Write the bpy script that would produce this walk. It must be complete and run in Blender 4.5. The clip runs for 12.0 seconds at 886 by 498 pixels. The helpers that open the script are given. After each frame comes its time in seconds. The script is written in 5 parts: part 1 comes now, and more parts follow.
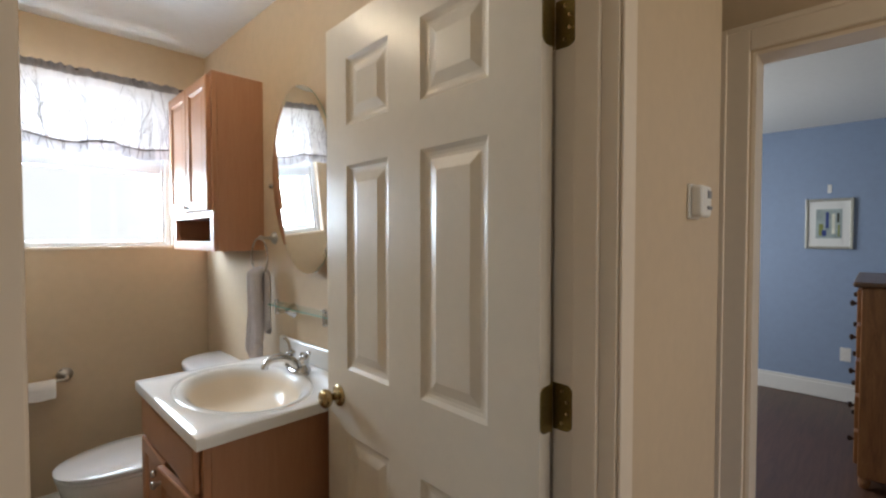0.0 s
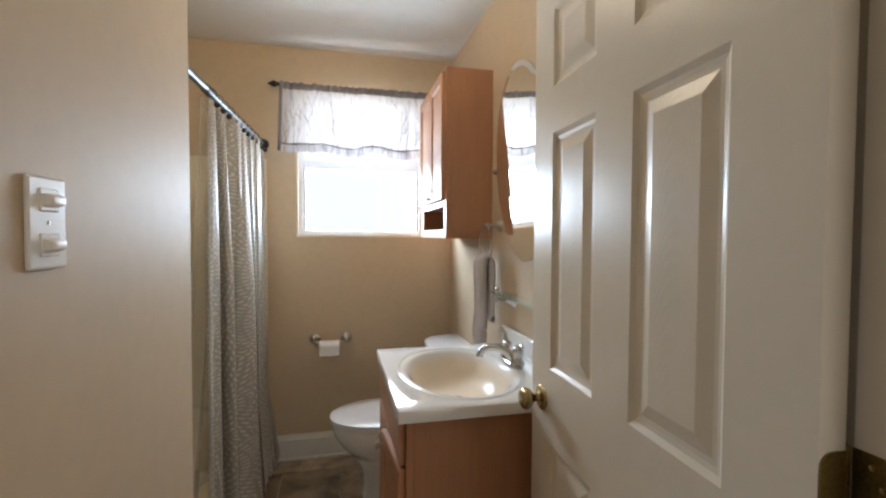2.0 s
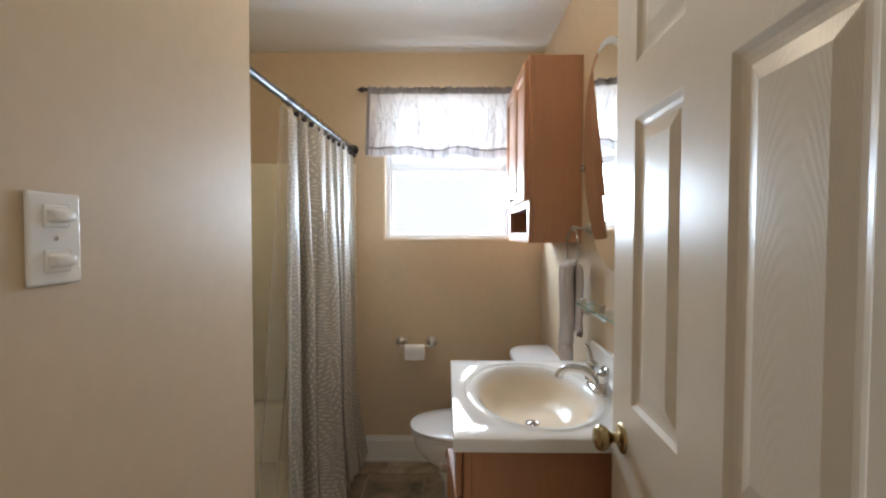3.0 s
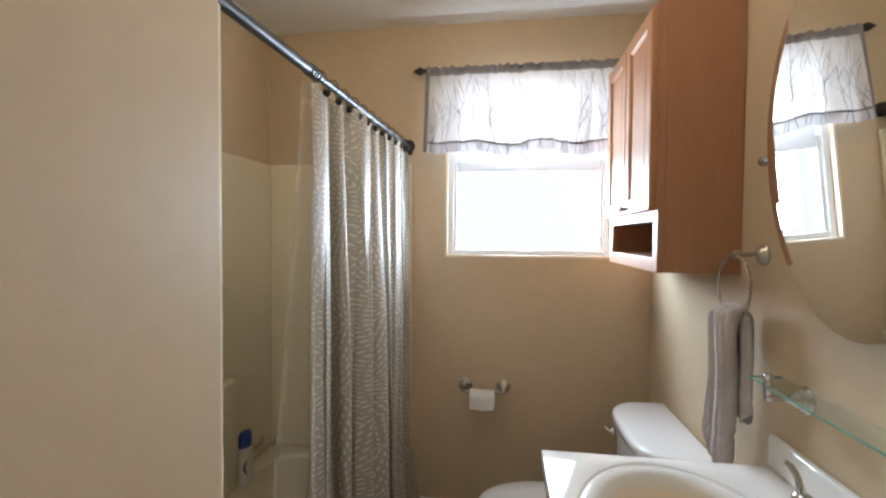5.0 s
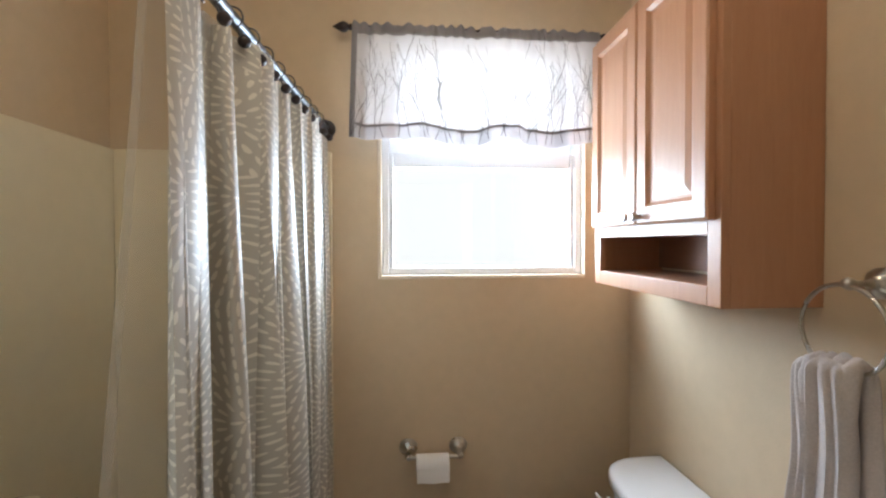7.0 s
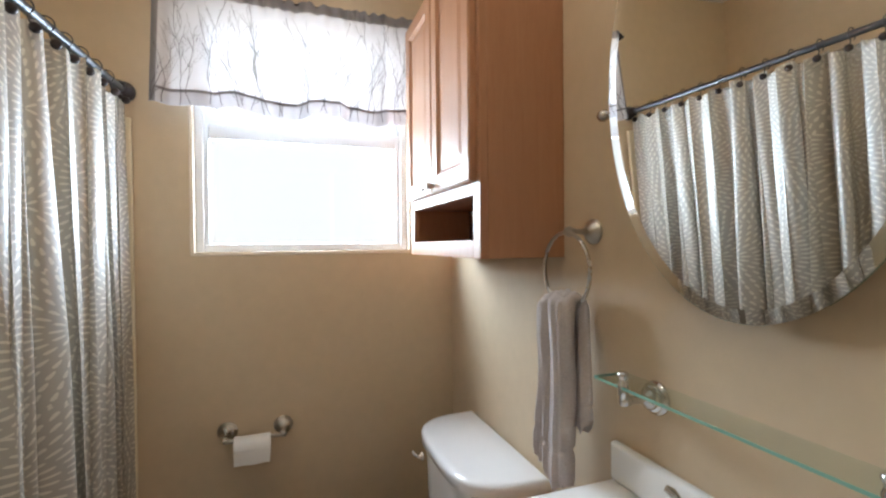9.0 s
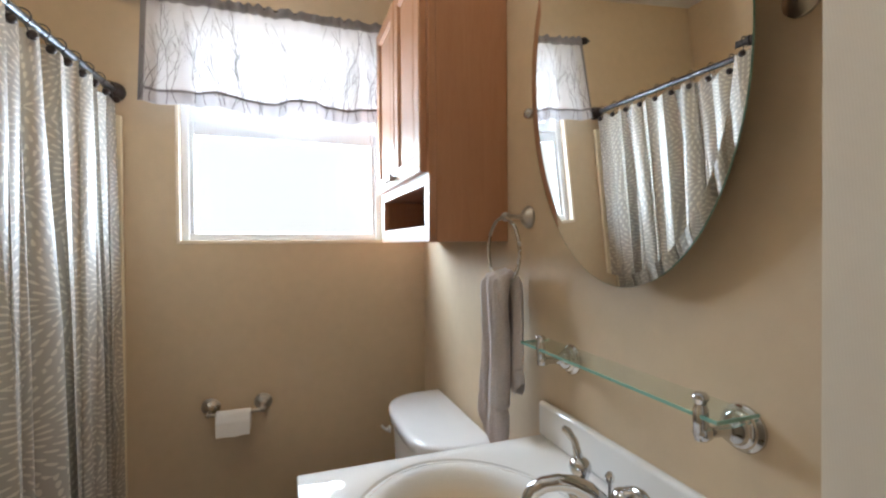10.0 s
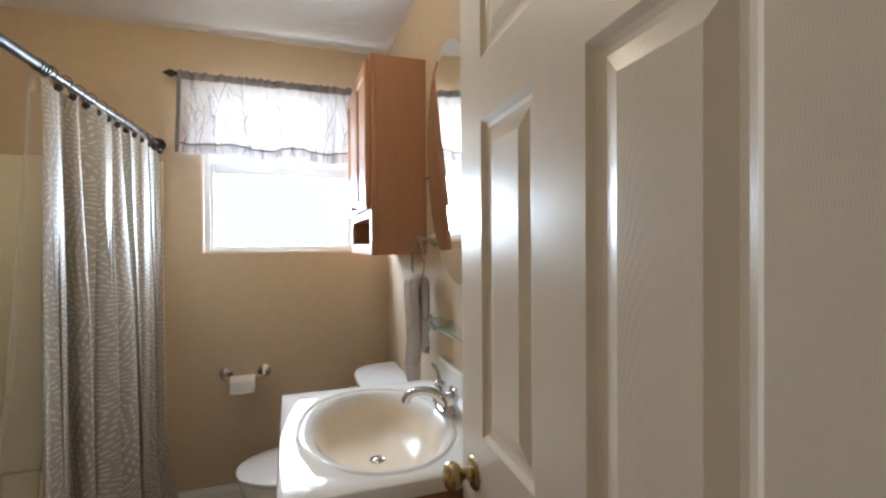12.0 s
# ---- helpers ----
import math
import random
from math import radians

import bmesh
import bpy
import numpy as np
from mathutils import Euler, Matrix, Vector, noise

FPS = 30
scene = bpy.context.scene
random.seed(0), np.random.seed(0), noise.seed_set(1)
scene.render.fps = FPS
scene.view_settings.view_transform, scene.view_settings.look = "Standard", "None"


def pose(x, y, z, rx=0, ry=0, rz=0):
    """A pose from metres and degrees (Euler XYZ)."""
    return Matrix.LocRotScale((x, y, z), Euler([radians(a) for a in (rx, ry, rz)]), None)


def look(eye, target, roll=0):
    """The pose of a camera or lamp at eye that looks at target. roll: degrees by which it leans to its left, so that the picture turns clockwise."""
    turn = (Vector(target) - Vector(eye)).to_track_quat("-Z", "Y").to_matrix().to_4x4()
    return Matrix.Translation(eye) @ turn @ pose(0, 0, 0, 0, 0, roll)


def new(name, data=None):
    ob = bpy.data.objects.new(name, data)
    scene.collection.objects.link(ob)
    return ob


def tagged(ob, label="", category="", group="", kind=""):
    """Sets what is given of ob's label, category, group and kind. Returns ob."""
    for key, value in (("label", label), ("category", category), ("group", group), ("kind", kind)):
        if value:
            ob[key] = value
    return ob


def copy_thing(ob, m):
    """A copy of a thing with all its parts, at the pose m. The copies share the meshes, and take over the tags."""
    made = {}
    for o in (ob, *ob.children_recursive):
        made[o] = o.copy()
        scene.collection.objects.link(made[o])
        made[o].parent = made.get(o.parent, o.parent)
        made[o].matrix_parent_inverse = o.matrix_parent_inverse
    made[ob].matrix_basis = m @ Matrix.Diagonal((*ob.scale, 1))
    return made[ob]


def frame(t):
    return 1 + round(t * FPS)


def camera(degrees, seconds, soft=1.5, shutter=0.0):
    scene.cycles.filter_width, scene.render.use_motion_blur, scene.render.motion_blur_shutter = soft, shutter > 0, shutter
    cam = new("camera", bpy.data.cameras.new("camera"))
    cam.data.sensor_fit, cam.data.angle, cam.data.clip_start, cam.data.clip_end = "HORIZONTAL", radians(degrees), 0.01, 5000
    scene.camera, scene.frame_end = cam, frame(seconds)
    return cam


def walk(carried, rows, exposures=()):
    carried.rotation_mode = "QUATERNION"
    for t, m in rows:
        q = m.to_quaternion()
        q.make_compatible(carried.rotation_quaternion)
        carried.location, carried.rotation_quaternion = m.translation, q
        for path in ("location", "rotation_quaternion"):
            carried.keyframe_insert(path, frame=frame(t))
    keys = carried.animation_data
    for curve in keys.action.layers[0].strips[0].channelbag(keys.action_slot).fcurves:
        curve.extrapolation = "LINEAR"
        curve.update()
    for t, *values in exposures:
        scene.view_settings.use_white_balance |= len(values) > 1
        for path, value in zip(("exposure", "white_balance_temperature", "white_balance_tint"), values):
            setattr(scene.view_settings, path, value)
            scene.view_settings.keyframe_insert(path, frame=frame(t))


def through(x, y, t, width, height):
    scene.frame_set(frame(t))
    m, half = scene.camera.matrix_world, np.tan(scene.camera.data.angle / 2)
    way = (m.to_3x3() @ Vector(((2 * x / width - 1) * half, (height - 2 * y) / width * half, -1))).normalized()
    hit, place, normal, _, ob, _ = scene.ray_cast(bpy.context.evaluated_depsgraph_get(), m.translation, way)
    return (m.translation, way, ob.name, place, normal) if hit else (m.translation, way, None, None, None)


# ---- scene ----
cam = camera(89.6, 12.0, soft=2.3)
PATH = [
    (0, (0.032, -0.029, 1.399), (1.462, 1.369, 1.344), 0.0),
    (0.5, (0.102, -0.003, 1.388), (1.263, 1.624, 1.33), 0.1),
    (1, (0.147, -0.004, 1.376), (1.059, 1.774, 1.318), 0.2),
    (1.5, (0.197, 0.006, 1.362), (0.868, 1.889, 1.307), 0.3),
    (2, (0.239, 0.049, 1.349), (0.698, 1.995, 1.288), 0.3),
    (2.5, (0.297, 0.11, 1.346), (0.517, 2.097, 1.284), 0.2),
    (3, (0.377, 0.156, 1.368), (0.36, 2.154, 1.304), 0.1),
    (5, (0.3, 0.691, 1.434), (0.013, 2.67, 1.379), 0.4),
    (5.5, (0.249, 0.852, 1.443), (-0.046, 2.829, 1.393), 0.3),
    (6, (0.159, 0.991, 1.453), (-0.066, 2.978, 1.41), 0.3),
    (6.5, (0.112, 1.109, 1.476), (0.03, 3.107, 1.437), 0.1),
    (7, (0.094, 1.201, 1.47), (0.266, 3.194, 1.438), -0.1),
    (7.5, (0.136, 1.245, 1.435), (0.544, 3.202, 1.409), -0.4),
    (9.5, (0.351, 1.035, 1.354), (1.019, 2.92, 1.328), -0.5),
    (10, (0.377, 0.957, 1.33), (1.041, 2.843, 1.306), -0.4),
    (10.5, (0.376, 0.867, 1.315), (1.037, 2.755, 1.29), -0.4),
    (11, (0.368, 0.717, 1.318), (1.022, 2.607, 1.297), -0.4),
    (11.5, (0.372, 0.53, 1.359), (1.019, 2.423, 1.334), -0.4),
    (12, (0.424, 0.311, 1.374), (1.07, 2.204, 1.354), -0.4),
]
walk(cam, [(t, look(eye, target, roll)) for t, eye, target, roll in PATH])

# ---- world, lights ----
world = bpy.data.worlds.new("sky")
scene.world = world
world.use_nodes = True
_nt = world.node_tree
_sky = _nt.nodes.new("ShaderNodeTexSky")
_sky.sky_type, _sky.sun_disc = "NISHITA", False
_sky.sun_elevation, _sky.sun_rotation = radians(50), radians(200)
_nt.links.new(_sky.outputs[0], _nt.nodes["Background"].inputs[0])
_nt.nodes["Background"].inputs[1].default_value = 0.15


def area_light(name, loc, target, sx, sy, watts, colour):
    data = bpy.data.lights.new(name, "AREA")
    data.shape, data.size, data.size_y, data.energy, data.color = "RECTANGLE", sx, sy, watts, colour
    ob = new(name, data)
    ob.matrix_world = look(loc, target)
    return ob


sun_data = bpy.data.lights.new("sun", "SUN")
sun_data.energy, sun_data.angle, sun_data.color = 2.0, radians(0.5), (1.0, 0.95, 0.88)
new("sun", sun_data).matrix_world = look((0, -6, 8), (0, 0, 0))
area_light("window_daylight", (0.37, 2.965, 1.57), (0.37, 0, 1.68), 0.60, 0.34, 25.0, (0.68, 0.83, 1.0))
area_light("upper_window_daylight", (0.37, 2.965, 1.95), (0.37, 0, 1.95), 0.60, 0.26, 8, (0.86, 0.93, 1.0))
# added warm fill for the hall faces; its source is invented
area_light("hall_fill_light", (1.27, -1.28, 1.5), (1.0, 0.3, 1.35), 0.8, 1.6, 7.5, (1.0, 0.87, 0.73))
# weak side fill added to lift the door face and hinge jamb
area_light("side_fill_light", (-1.28, -0.62, 1.4), (1.0, -0.2, 1.3), 0.9, 1.7, 1.5, (1.0, 0.91, 0.80))
# bedroom fill, added so that the blue wall is lit
area_light("bedroom_fill_light", (3.6, 2.06, 1.5), (3.6, 0, 1.2), 1.4, 1.2, 33, (0.92, 0.96, 1.0))


# ---- materials ----
def mat(name, colour, rough=0.5, metal=0.0, grain=0.0, scale=8.0, bump=0.0, bump_scale=200.0, coat=0.0, spec=0.5):
    """Principled material with colour varied at two scales and a fine relief."""
    m = bpy.data.materials.new(name)
    m.use_nodes = True
    nt = m.node_tree
    b = nt.nodes["Principled BSDF"]
    b.inputs["Base Color"].default_value = (*colour, 1)
    b.inputs["Roughness"].default_value = rough
    b.inputs["Metallic"].default_value = metal
    b.inputs["Coat Weight"].default_value = coat
    b.inputs["Coat Roughness"].default_value = 0.12
    b.inputs["Specular IOR Level"].default_value = spec
    co = nt.nodes.new("ShaderNodeTexCoord")
    if grain:
        n1, n2 = nt.nodes.new("ShaderNodeTexNoise"), nt.nodes.new("ShaderNodeTexNoise")
        n1.inputs["Scale"].default_value, n2.inputs["Scale"].default_value = scale * 0.25, scale * 6
        n1.inputs["Detail"].default_value = n2.inputs["Detail"].default_value = 4
        add = nt.nodes.new("ShaderNodeMath")
        add.operation = "ADD"
        mp = nt.nodes.new("ShaderNodeMapRange")
        mp.inputs[1].default_value, mp.inputs[2].default_value = 0.6, 1.4
        mp.inputs[3].default_value, mp.inputs[4].default_value = 1 - grain, 1 + grain
        mix = nt.nodes.new("ShaderNodeVectorMath")
        mix.operation = "SCALE"
        mix.inputs[0].default_value = colour
        for n in (n1, n2):
            nt.links.new(co.outputs["Object"], n.inputs["Vector"])
        nt.links.new(n1.outputs["Fac"], add.inputs[0])
        nt.links.new(n2.outputs["Fac"], add.inputs[1])
        nt.links.new(add.outputs[0], mp.inputs[0])
        nt.links.new(mp.outputs[0], mix.inputs["Scale"])
        nt.links.new(mix.outputs[0], b.inputs["Base Color"])
        rr = nt.nodes.new("ShaderNodeMapRange")
        rr.inputs[3].default_value, rr.inputs[4].default_value = max(0, rough - 0.06), min(1, rough + 0.06)
        nt.links.new(n1.outputs["Fac"], rr.inputs[0])
        nt.links.new(rr.outputs[0], b.inputs["Roughness"])
    if bump:
        nb, bp = nt.nodes.new("ShaderNodeTexNoise"), nt.nodes.new("ShaderNodeBump")
        nb.inputs["Scale"].default_value, nb.inputs["Detail"].default_value = bump_scale, 3
        bp.inputs["Strength"].default_value, bp.inputs["Distance"].default_value = bump, 0.002
        nt.links.new(co.outputs["Object"], nb.inputs["Vector"])
        nt.links.new(nb.outputs["Fac"], bp.inputs["Height"])
        nt.links.new(bp.outputs[0], b.inputs["Normal"])
    return m


def wood(name, dark, light, rough, stretch, coat=0.0, scale=14.0):
    """Wood with long grain: stretch is the (x, y, z) scaling, small along the grain."""
    m = mat(name, light, rough, coat=coat)
    nt, b = m.node_tree, m.node_tree.nodes["Principled BSDF"]
    co, mp = nt.nodes.new("ShaderNodeTexCoord"), nt.nodes.new("ShaderNodeMapping")
    mp.inputs["Scale"].default_value = stretch
    n1, n2 = nt.nodes.new("ShaderNodeTexNoise"), nt.nodes.new("ShaderNodeTexNoise")
    n1.inputs["Scale"].default_value, n1.inputs["Detail"].default_value, n1.inputs["Distortion"].default_value = scale, 6, 1.2
    n2.inputs["Scale"].default_value, n2.inputs["Detail"].default_value = scale * 9, 2
    mix = nt.nodes.new("ShaderNodeMath")
    mix.operation, mix.inputs[2].default_value = "MULTIPLY_ADD", 0.0
    av = nt.nodes.new("ShaderNodeMath")
    av.operation, av.inputs[1].default_value = "MULTIPLY_ADD", 0.65
    sc = nt.nodes.new("ShaderNodeMath")
    sc.operation, sc.inputs[1].default_value = "MULTIPLY", 0.35
    ramp = nt.nodes.new("ShaderNodeValToRGB")
    ramp.color_ramp.elements[0].position, ramp.color_ramp.elements[1].position = 0.32, 0.68
    ramp.color_ramp.elements[0].color, ramp.color_ramp.elements[1].color = (*dark, 1), (*light, 1)
    nt.links.new(co.outputs["Object"], mp.inputs[0])
    for n in (n1, n2):
        nt.links.new(mp.outputs[0], n.inputs["Vector"])
    nt.links.new(n2.outputs["Fac"], sc.inputs[0])
    nt.links.new(n1.outputs["Fac"], av.inputs[0])
    nt.links.new(sc.outputs[0], av.inputs[2])
    nt.links.new(av.outputs[0], ramp.inputs[0])
    nt.links.new(ramp.outputs[0], b.inputs["Base Color"])
    return m


WALL = mat("tan_wall_paint", (0.60, 0.468, 0.318), 0.58, grain=0.05, scale=4, bump=0.12, bump_scale=140)
CEILING = mat("white_ceiling_paint", (0.78, 0.77, 0.74), 0.8, grain=0.03, scale=5, bump=0.2, bump_scale=120)
TRIM = mat("cream_trim_paint", (0.80, 0.685, 0.55), 0.5, grain=0.03, scale=6, bump=0.05, bump_scale=90)
DOORPAINT = mat("cream_door_paint", (0.735, 0.665, 0.562), 0.3, grain=0.03, scale=6)


def embossed_grain(m):
    """Moulded cathedral grain: nested arches up the middle of each panel column, running out into upright lines."""
    nt = m.node_tree

    def op(kind, a, b=0.0):
        n = nt.nodes.new("ShaderNodeMath")
        n.operation = kind
        for i, v in enumerate((a, b)):
            if isinstance(v, (int, float)):
                n.inputs[i].default_value = v
            else:
                nt.links.new(v, n.inputs[i])
        return n.outputs[0]

    co, sep, no, bp = (nt.nodes.new("ShaderNode" + k) for k in ("TexCoord", "SeparateXYZ", "TexNoise", "Bump"))
    nt.links.new(co.outputs["Object"], sep.inputs[0])
    nt.links.new(co.outputs["Object"], no.inputs["Vector"])
    no.inputs["Scale"].default_value, no.inputs["Detail"].default_value = 7.0, 4.0
    dy = op("PINGPONG", op("SUBTRACT", sep.outputs[1], 0.635), 0.1665)
    wob = op("MULTIPLY", op("SUBTRACT", no.outputs["Fac"], 0.5), 0.09)
    rise = op("ADD", op("ADD", sep.outputs[2], op("MULTIPLY", op("MULTIPLY", dy, dy), 42.0)), wob)
    wave = op("SINE", op("MULTIPLY", rise, 2 * math.pi / 0.026))
    bp.inputs["Strength"].default_value, bp.inputs["Distance"].default_value = 0.045, 0.0012
    nt.links.new(wave, bp.inputs["Height"])
    nt.links.new(bp.outputs[0], nt.nodes["Principled BSDF"].inputs["Normal"])


embossed_grain(DOORPAINT)
BLUE = mat("blue_wall_paint", (0.265, 0.345, 0.49), 0.6, grain=0.05, scale=4, bump=0.1)
WHITE = mat("white_vinyl", (0.80, 0.81, 0.83), 0.35, grain=0.02)
WHITE_TRIM = mat("white_baseboard_paint", (0.78, 0.77, 0.74), 0.35, grain=0.03)
MARBLE = mat("white_cultured_marble", (0.83, 0.82, 0.80), 0.045, grain=0.0, scale=3, coat=0.0)
PORCELAIN = mat("white_porcelain", (0.82, 0.82, 0.83), 0.1, grain=0.015, scale=3, coat=0.5)
SURROUND = mat("almond_fibreglass", (0.84, 0.755, 0.58), 0.22, grain=0.03, scale=3)
MAPLE = wood("maple_stain", (0.415, 0.195, 0.102), (0.47, 0.238, 0.13), 0.44, (6, 6, 0.5), coat=0.06, scale=9)
# the maple at about half tone: shade of the recesses put into its colour
MAPLE_SHADED = wood("maple_recess_shade", (0.20, 0.085, 0.04), (0.28, 0.12, 0.06), 0.4, (6, 0.5, 6), scale=9)
DARKFLOOR = wood("dark_floor_wood", (0.045, 0.022, 0.014), (0.11, 0.055, 0.035), 0.35, (0.5, 8, 8), scale=5)
CHESTWOOD = wood("honey_pine", (0.16, 0.065, 0.022), (0.32, 0.145, 0.055), 0.35, (5, 5, 0.6), scale=8)
CHROME = mat("chrome", (0.62, 0.62, 0.63), 0.07, 1.0)
NICKEL = mat("satin_nickel", (0.50, 0.47, 0.43), 0.28, 1.0, grain=0.05, scale=30)
ROD = mat("gunmetal_rod", (0.115, 0.115, 0.12), 0.40, 1.0, grain=0.06, scale=20)
BRONZE = mat("dark_bronze", (0.035, 0.024, 0.022), 0.38, 0.5, grain=0.2, scale=60)
BRASS = mat("aged_brass", (0.46, 0.36, 0.20), 0.24, 1.0, grain=0.12, scale=60)
OLDBRASS = mat("tarnished_brass", (0.26, 0.19, 0.07), 0.38, 1.0, grain=0.4, scale=40)
PLASTIC = mat("white_plastic", (0.78, 0.76, 0.72), 0.35)
PAPER = mat("tissue_paper", (0.80, 0.78, 0.76), 0.95, grain=0.03, scale=30, bump=0.4, bump_scale=300)
TOWEL = mat("grey_terry", (0.56, 0.50, 0.478), 0.95, grain=0.16, scale=40, bump=1.0, bump_scale=600, spec=0.1)
HOLLOW = mat("dark_gap", (0.02, 0.02, 0.02), 0.9)
GREYMARK = mat("grey_mark", (0.22, 0.22, 0.23), 0.4)
BLUECAP = mat("blue_plastic", (0.01, 0.04, 0.22), 0.3)
CANVAS = mat("picture_paper", (0.75, 0.76, 0.74), 0.7)

MIRROR = mat("mirror_silver", (0.90, 0.92, 0.91), 0.0, 1.0)


def glass_mat(name, colour, rough=0.0, mixing=0.08):
    """Thin clear sheet: mostly see-through, with a glossy part by Fresnel."""
    m = bpy.data.materials.new(name)
    m.use_nodes = True
    nt = m.node_tree
    nt.nodes.remove(nt.nodes["Principled BSDF"])
    tr, gl, mx, fr = (nt.nodes.new("ShaderNode" + k) for k in ("BsdfTransparent", "BsdfGlossy", "MixShader", "LayerWeight"))
    tr.inputs[0].default_value = (*colour, 1)
    gl.inputs["Roughness"].default_value = rough
    pw, ma = nt.nodes.new("ShaderNodeMath"), nt.nodes.new("ShaderNodeMath")
    pw.operation, pw.inputs[1].default_value = "POWER", 5.0
    ma.operation, ma.inputs[1].default_value, ma.inputs[2].default_value = "MULTIPLY_ADD", 0.9, 0.04
    nt.links.new(fr.outputs["Facing"], pw.inputs[0])
    nt.links.new(pw.outputs[0], ma.inputs[0])
    nt.links.new(ma.outputs[0], mx.inputs[0])
    nt.links.new(tr.outputs[0], mx.inputs[1])
    nt.links.new(gl.outputs[0], mx.inputs[2])
    nt.links.new(mx.outputs[0], nt.nodes["Material Output"].inputs[0])
    return m


PANE = glass_mat("window_glass", (0.97, 0.99, 0.99))
SHELFGLASS = glass_mat("clear_shelf_glass", (0.93, 0.975, 0.955))
GLASSEDGE = mat("green_glass_edge", (0.22, 0.42, 0.34), 0.12, coat=0.4)


def cloth(name, colour, through, see=0.0):
    """Cloth that lets light through: diffuse and translucent, with an open weave by see."""
    m = bpy.data.materials.new(name)
    m.use_nodes = True
    nt = m.node_tree
    nt.nodes.remove(nt.nodes["Principled BSDF"])
    df, tl, mx = (nt.nodes.new("ShaderNode" + k) for k in ("BsdfDiffuse", "BsdfTranslucent", "MixShader"))
    df.inputs[0].default_value = tl.inputs[0].default_value = (*colour, 1)
    mx.inputs[0].default_value = through
    nt.links.new(df.outputs[0], mx.inputs[1])
    nt.links.new(tl.outputs[0], mx.inputs[2])
    last = mx
    if see:
        tp, m2 = nt.nodes.new("ShaderNodeBsdfTransparent"), nt.nodes.new("ShaderNodeMixShader")
        m2.inputs[0].default_value = see
        nt.links.new(mx.outputs[0], m2.inputs[1])
        nt.links.new(tp.outputs[0], m2.inputs[2])
        last = m2
    nt.links.new(last.outputs[0], nt.nodes["Material Output"].inputs[0])
    return m


SHEER = cloth("sheer_voile", (0.70, 0.69, 0.72), 0.27, 0.12)
HEMCLOTH = cloth("doubled_voile", (0.29, 0.275, 0.29), 0.05)
STITCH = cloth("hem_band", (0.26, 0.24, 0.26), 0.01)
PRINT = cloth("grey_print", (0.13, 0.12, 0.125), 0.02)
LINER = cloth("frosted_liner", (0.80, 0.79, 0.77), 0.4, 0.74)


def burst_cloth():
    """Taupe cloth printed with white dashes that ring out from many centres like fireworks."""
    m = cloth("taupe_burst_print", (0.4, 0.36, 0.32), 0.3)
    nt = m.node_tree
    link = nt.links.new

    def op(kind, a, b=None, c=None):
        n = nt.nodes.new("ShaderNodeMath")
        n.operation = kind
        for i, v in enumerate((a, b, c)):
            if v is None:
                continue
            if isinstance(v, (int, float)):
                n.inputs[i].default_value = v
            else:
                link(v, n.inputs[i])
        return n.outputs[0]

    uv = nt.nodes.new("ShaderNodeTexCoord").outputs["UV"]
    vor = nt.nodes.new("ShaderNodeTexVoronoi")
    vor.voronoi_dimensions = "2D"
    vor.inputs["Scale"].default_value, vor.inputs["Randomness"].default_value = 3.5, 0.7
    link(uv, vor.inputs["Vector"])
    sub = nt.nodes.new("ShaderNodeVectorMath")
    sub.operation = "SUBTRACT"
    link(uv, sub.inputs[0])
    link(vor.outputs["Position"], sub.inputs[1])
    sep = nt.nodes.new("ShaderNodeSeparateXYZ")
    link(sub.outputs[0], sep.inputs[0])
    x, y = sep.outputs[0], sep.outputs[1]
    r = op("SQRT", op("ADD", op("MULTIPLY", x, x), op("MULTIPLY", y, y)))
    step = 0.0215
    ring = op("DIVIDE", r, step)
    k = op("FLOOR", ring)
    fr = op("SUBTRACT", ring, k)
    count = op("FLOOR", op("MULTIPLY_ADD", k, 9.0, 5.0))
    ang = op("DIVIDE", op("ARCTAN2", y, x), 2 * math.pi)
    a = op("MULTIPLY_ADD", ang, count, op("MULTIPLY", k, 0.37))
    fa = op("SUBTRACT", a, op("FLOOR", a))
    across = op("MULTIPLY", op("SUBTRACT", fa, 0.5), op("DIVIDE", op("MULTIPLY", r, 2 * math.pi), count))
    along = op("MULTIPLY", op("SUBTRACT", fr, 0.5), step)
    taper = op("MULTIPLY_ADD", along, 0.10, 0.0027)
    d = op("ADD", op("POWER", op("ABSOLUTE", op("DIVIDE", across, taper)), 2.0), op("POWER", op("ABSOLUTE", op("DIVIDE", along, 0.0088)), 2.6))
    mask = nt.nodes.new("ShaderNodeMapRange")
    mask.inputs[1].default_value, mask.inputs[2].default_value = 0.75, 1.05
    mask.inputs[3].default_value, mask.inputs[4].default_value = 1.0, 0.0
    link(d, mask.inputs[0])
    mix = nt.nodes.new("ShaderNodeMix")
    mix.data_type = "RGBA"
    mix.inputs[6].default_value, mix.inputs[7].default_value = (0.425, 0.385, 0.32, 1), (0.75, 0.70, 0.595, 1)
    link(mask.outputs[0], mix.inputs[0])
    for n in nt.nodes:
        if n.type in ("BSDF_DIFFUSE", "BSDF_TRANSLUCENT"):
            link(mix.outputs[2], n.inputs[0])
    gl, ms = nt.nodes.new("ShaderNodeBsdfGlossy"), nt.nodes.new("ShaderNodeMixShader")
    gl.inputs["Roughness"].default_value, ms.inputs[0].default_value = 0.5, 0.20
    out = nt.nodes["Material Output"]
    link(out.inputs[0].links[0].from_socket, ms.inputs[1])
    link(gl.outputs[0], ms.inputs[2])
    link(ms.outputs[0], out.inputs[0])
    return m


BURST = burst_cloth()


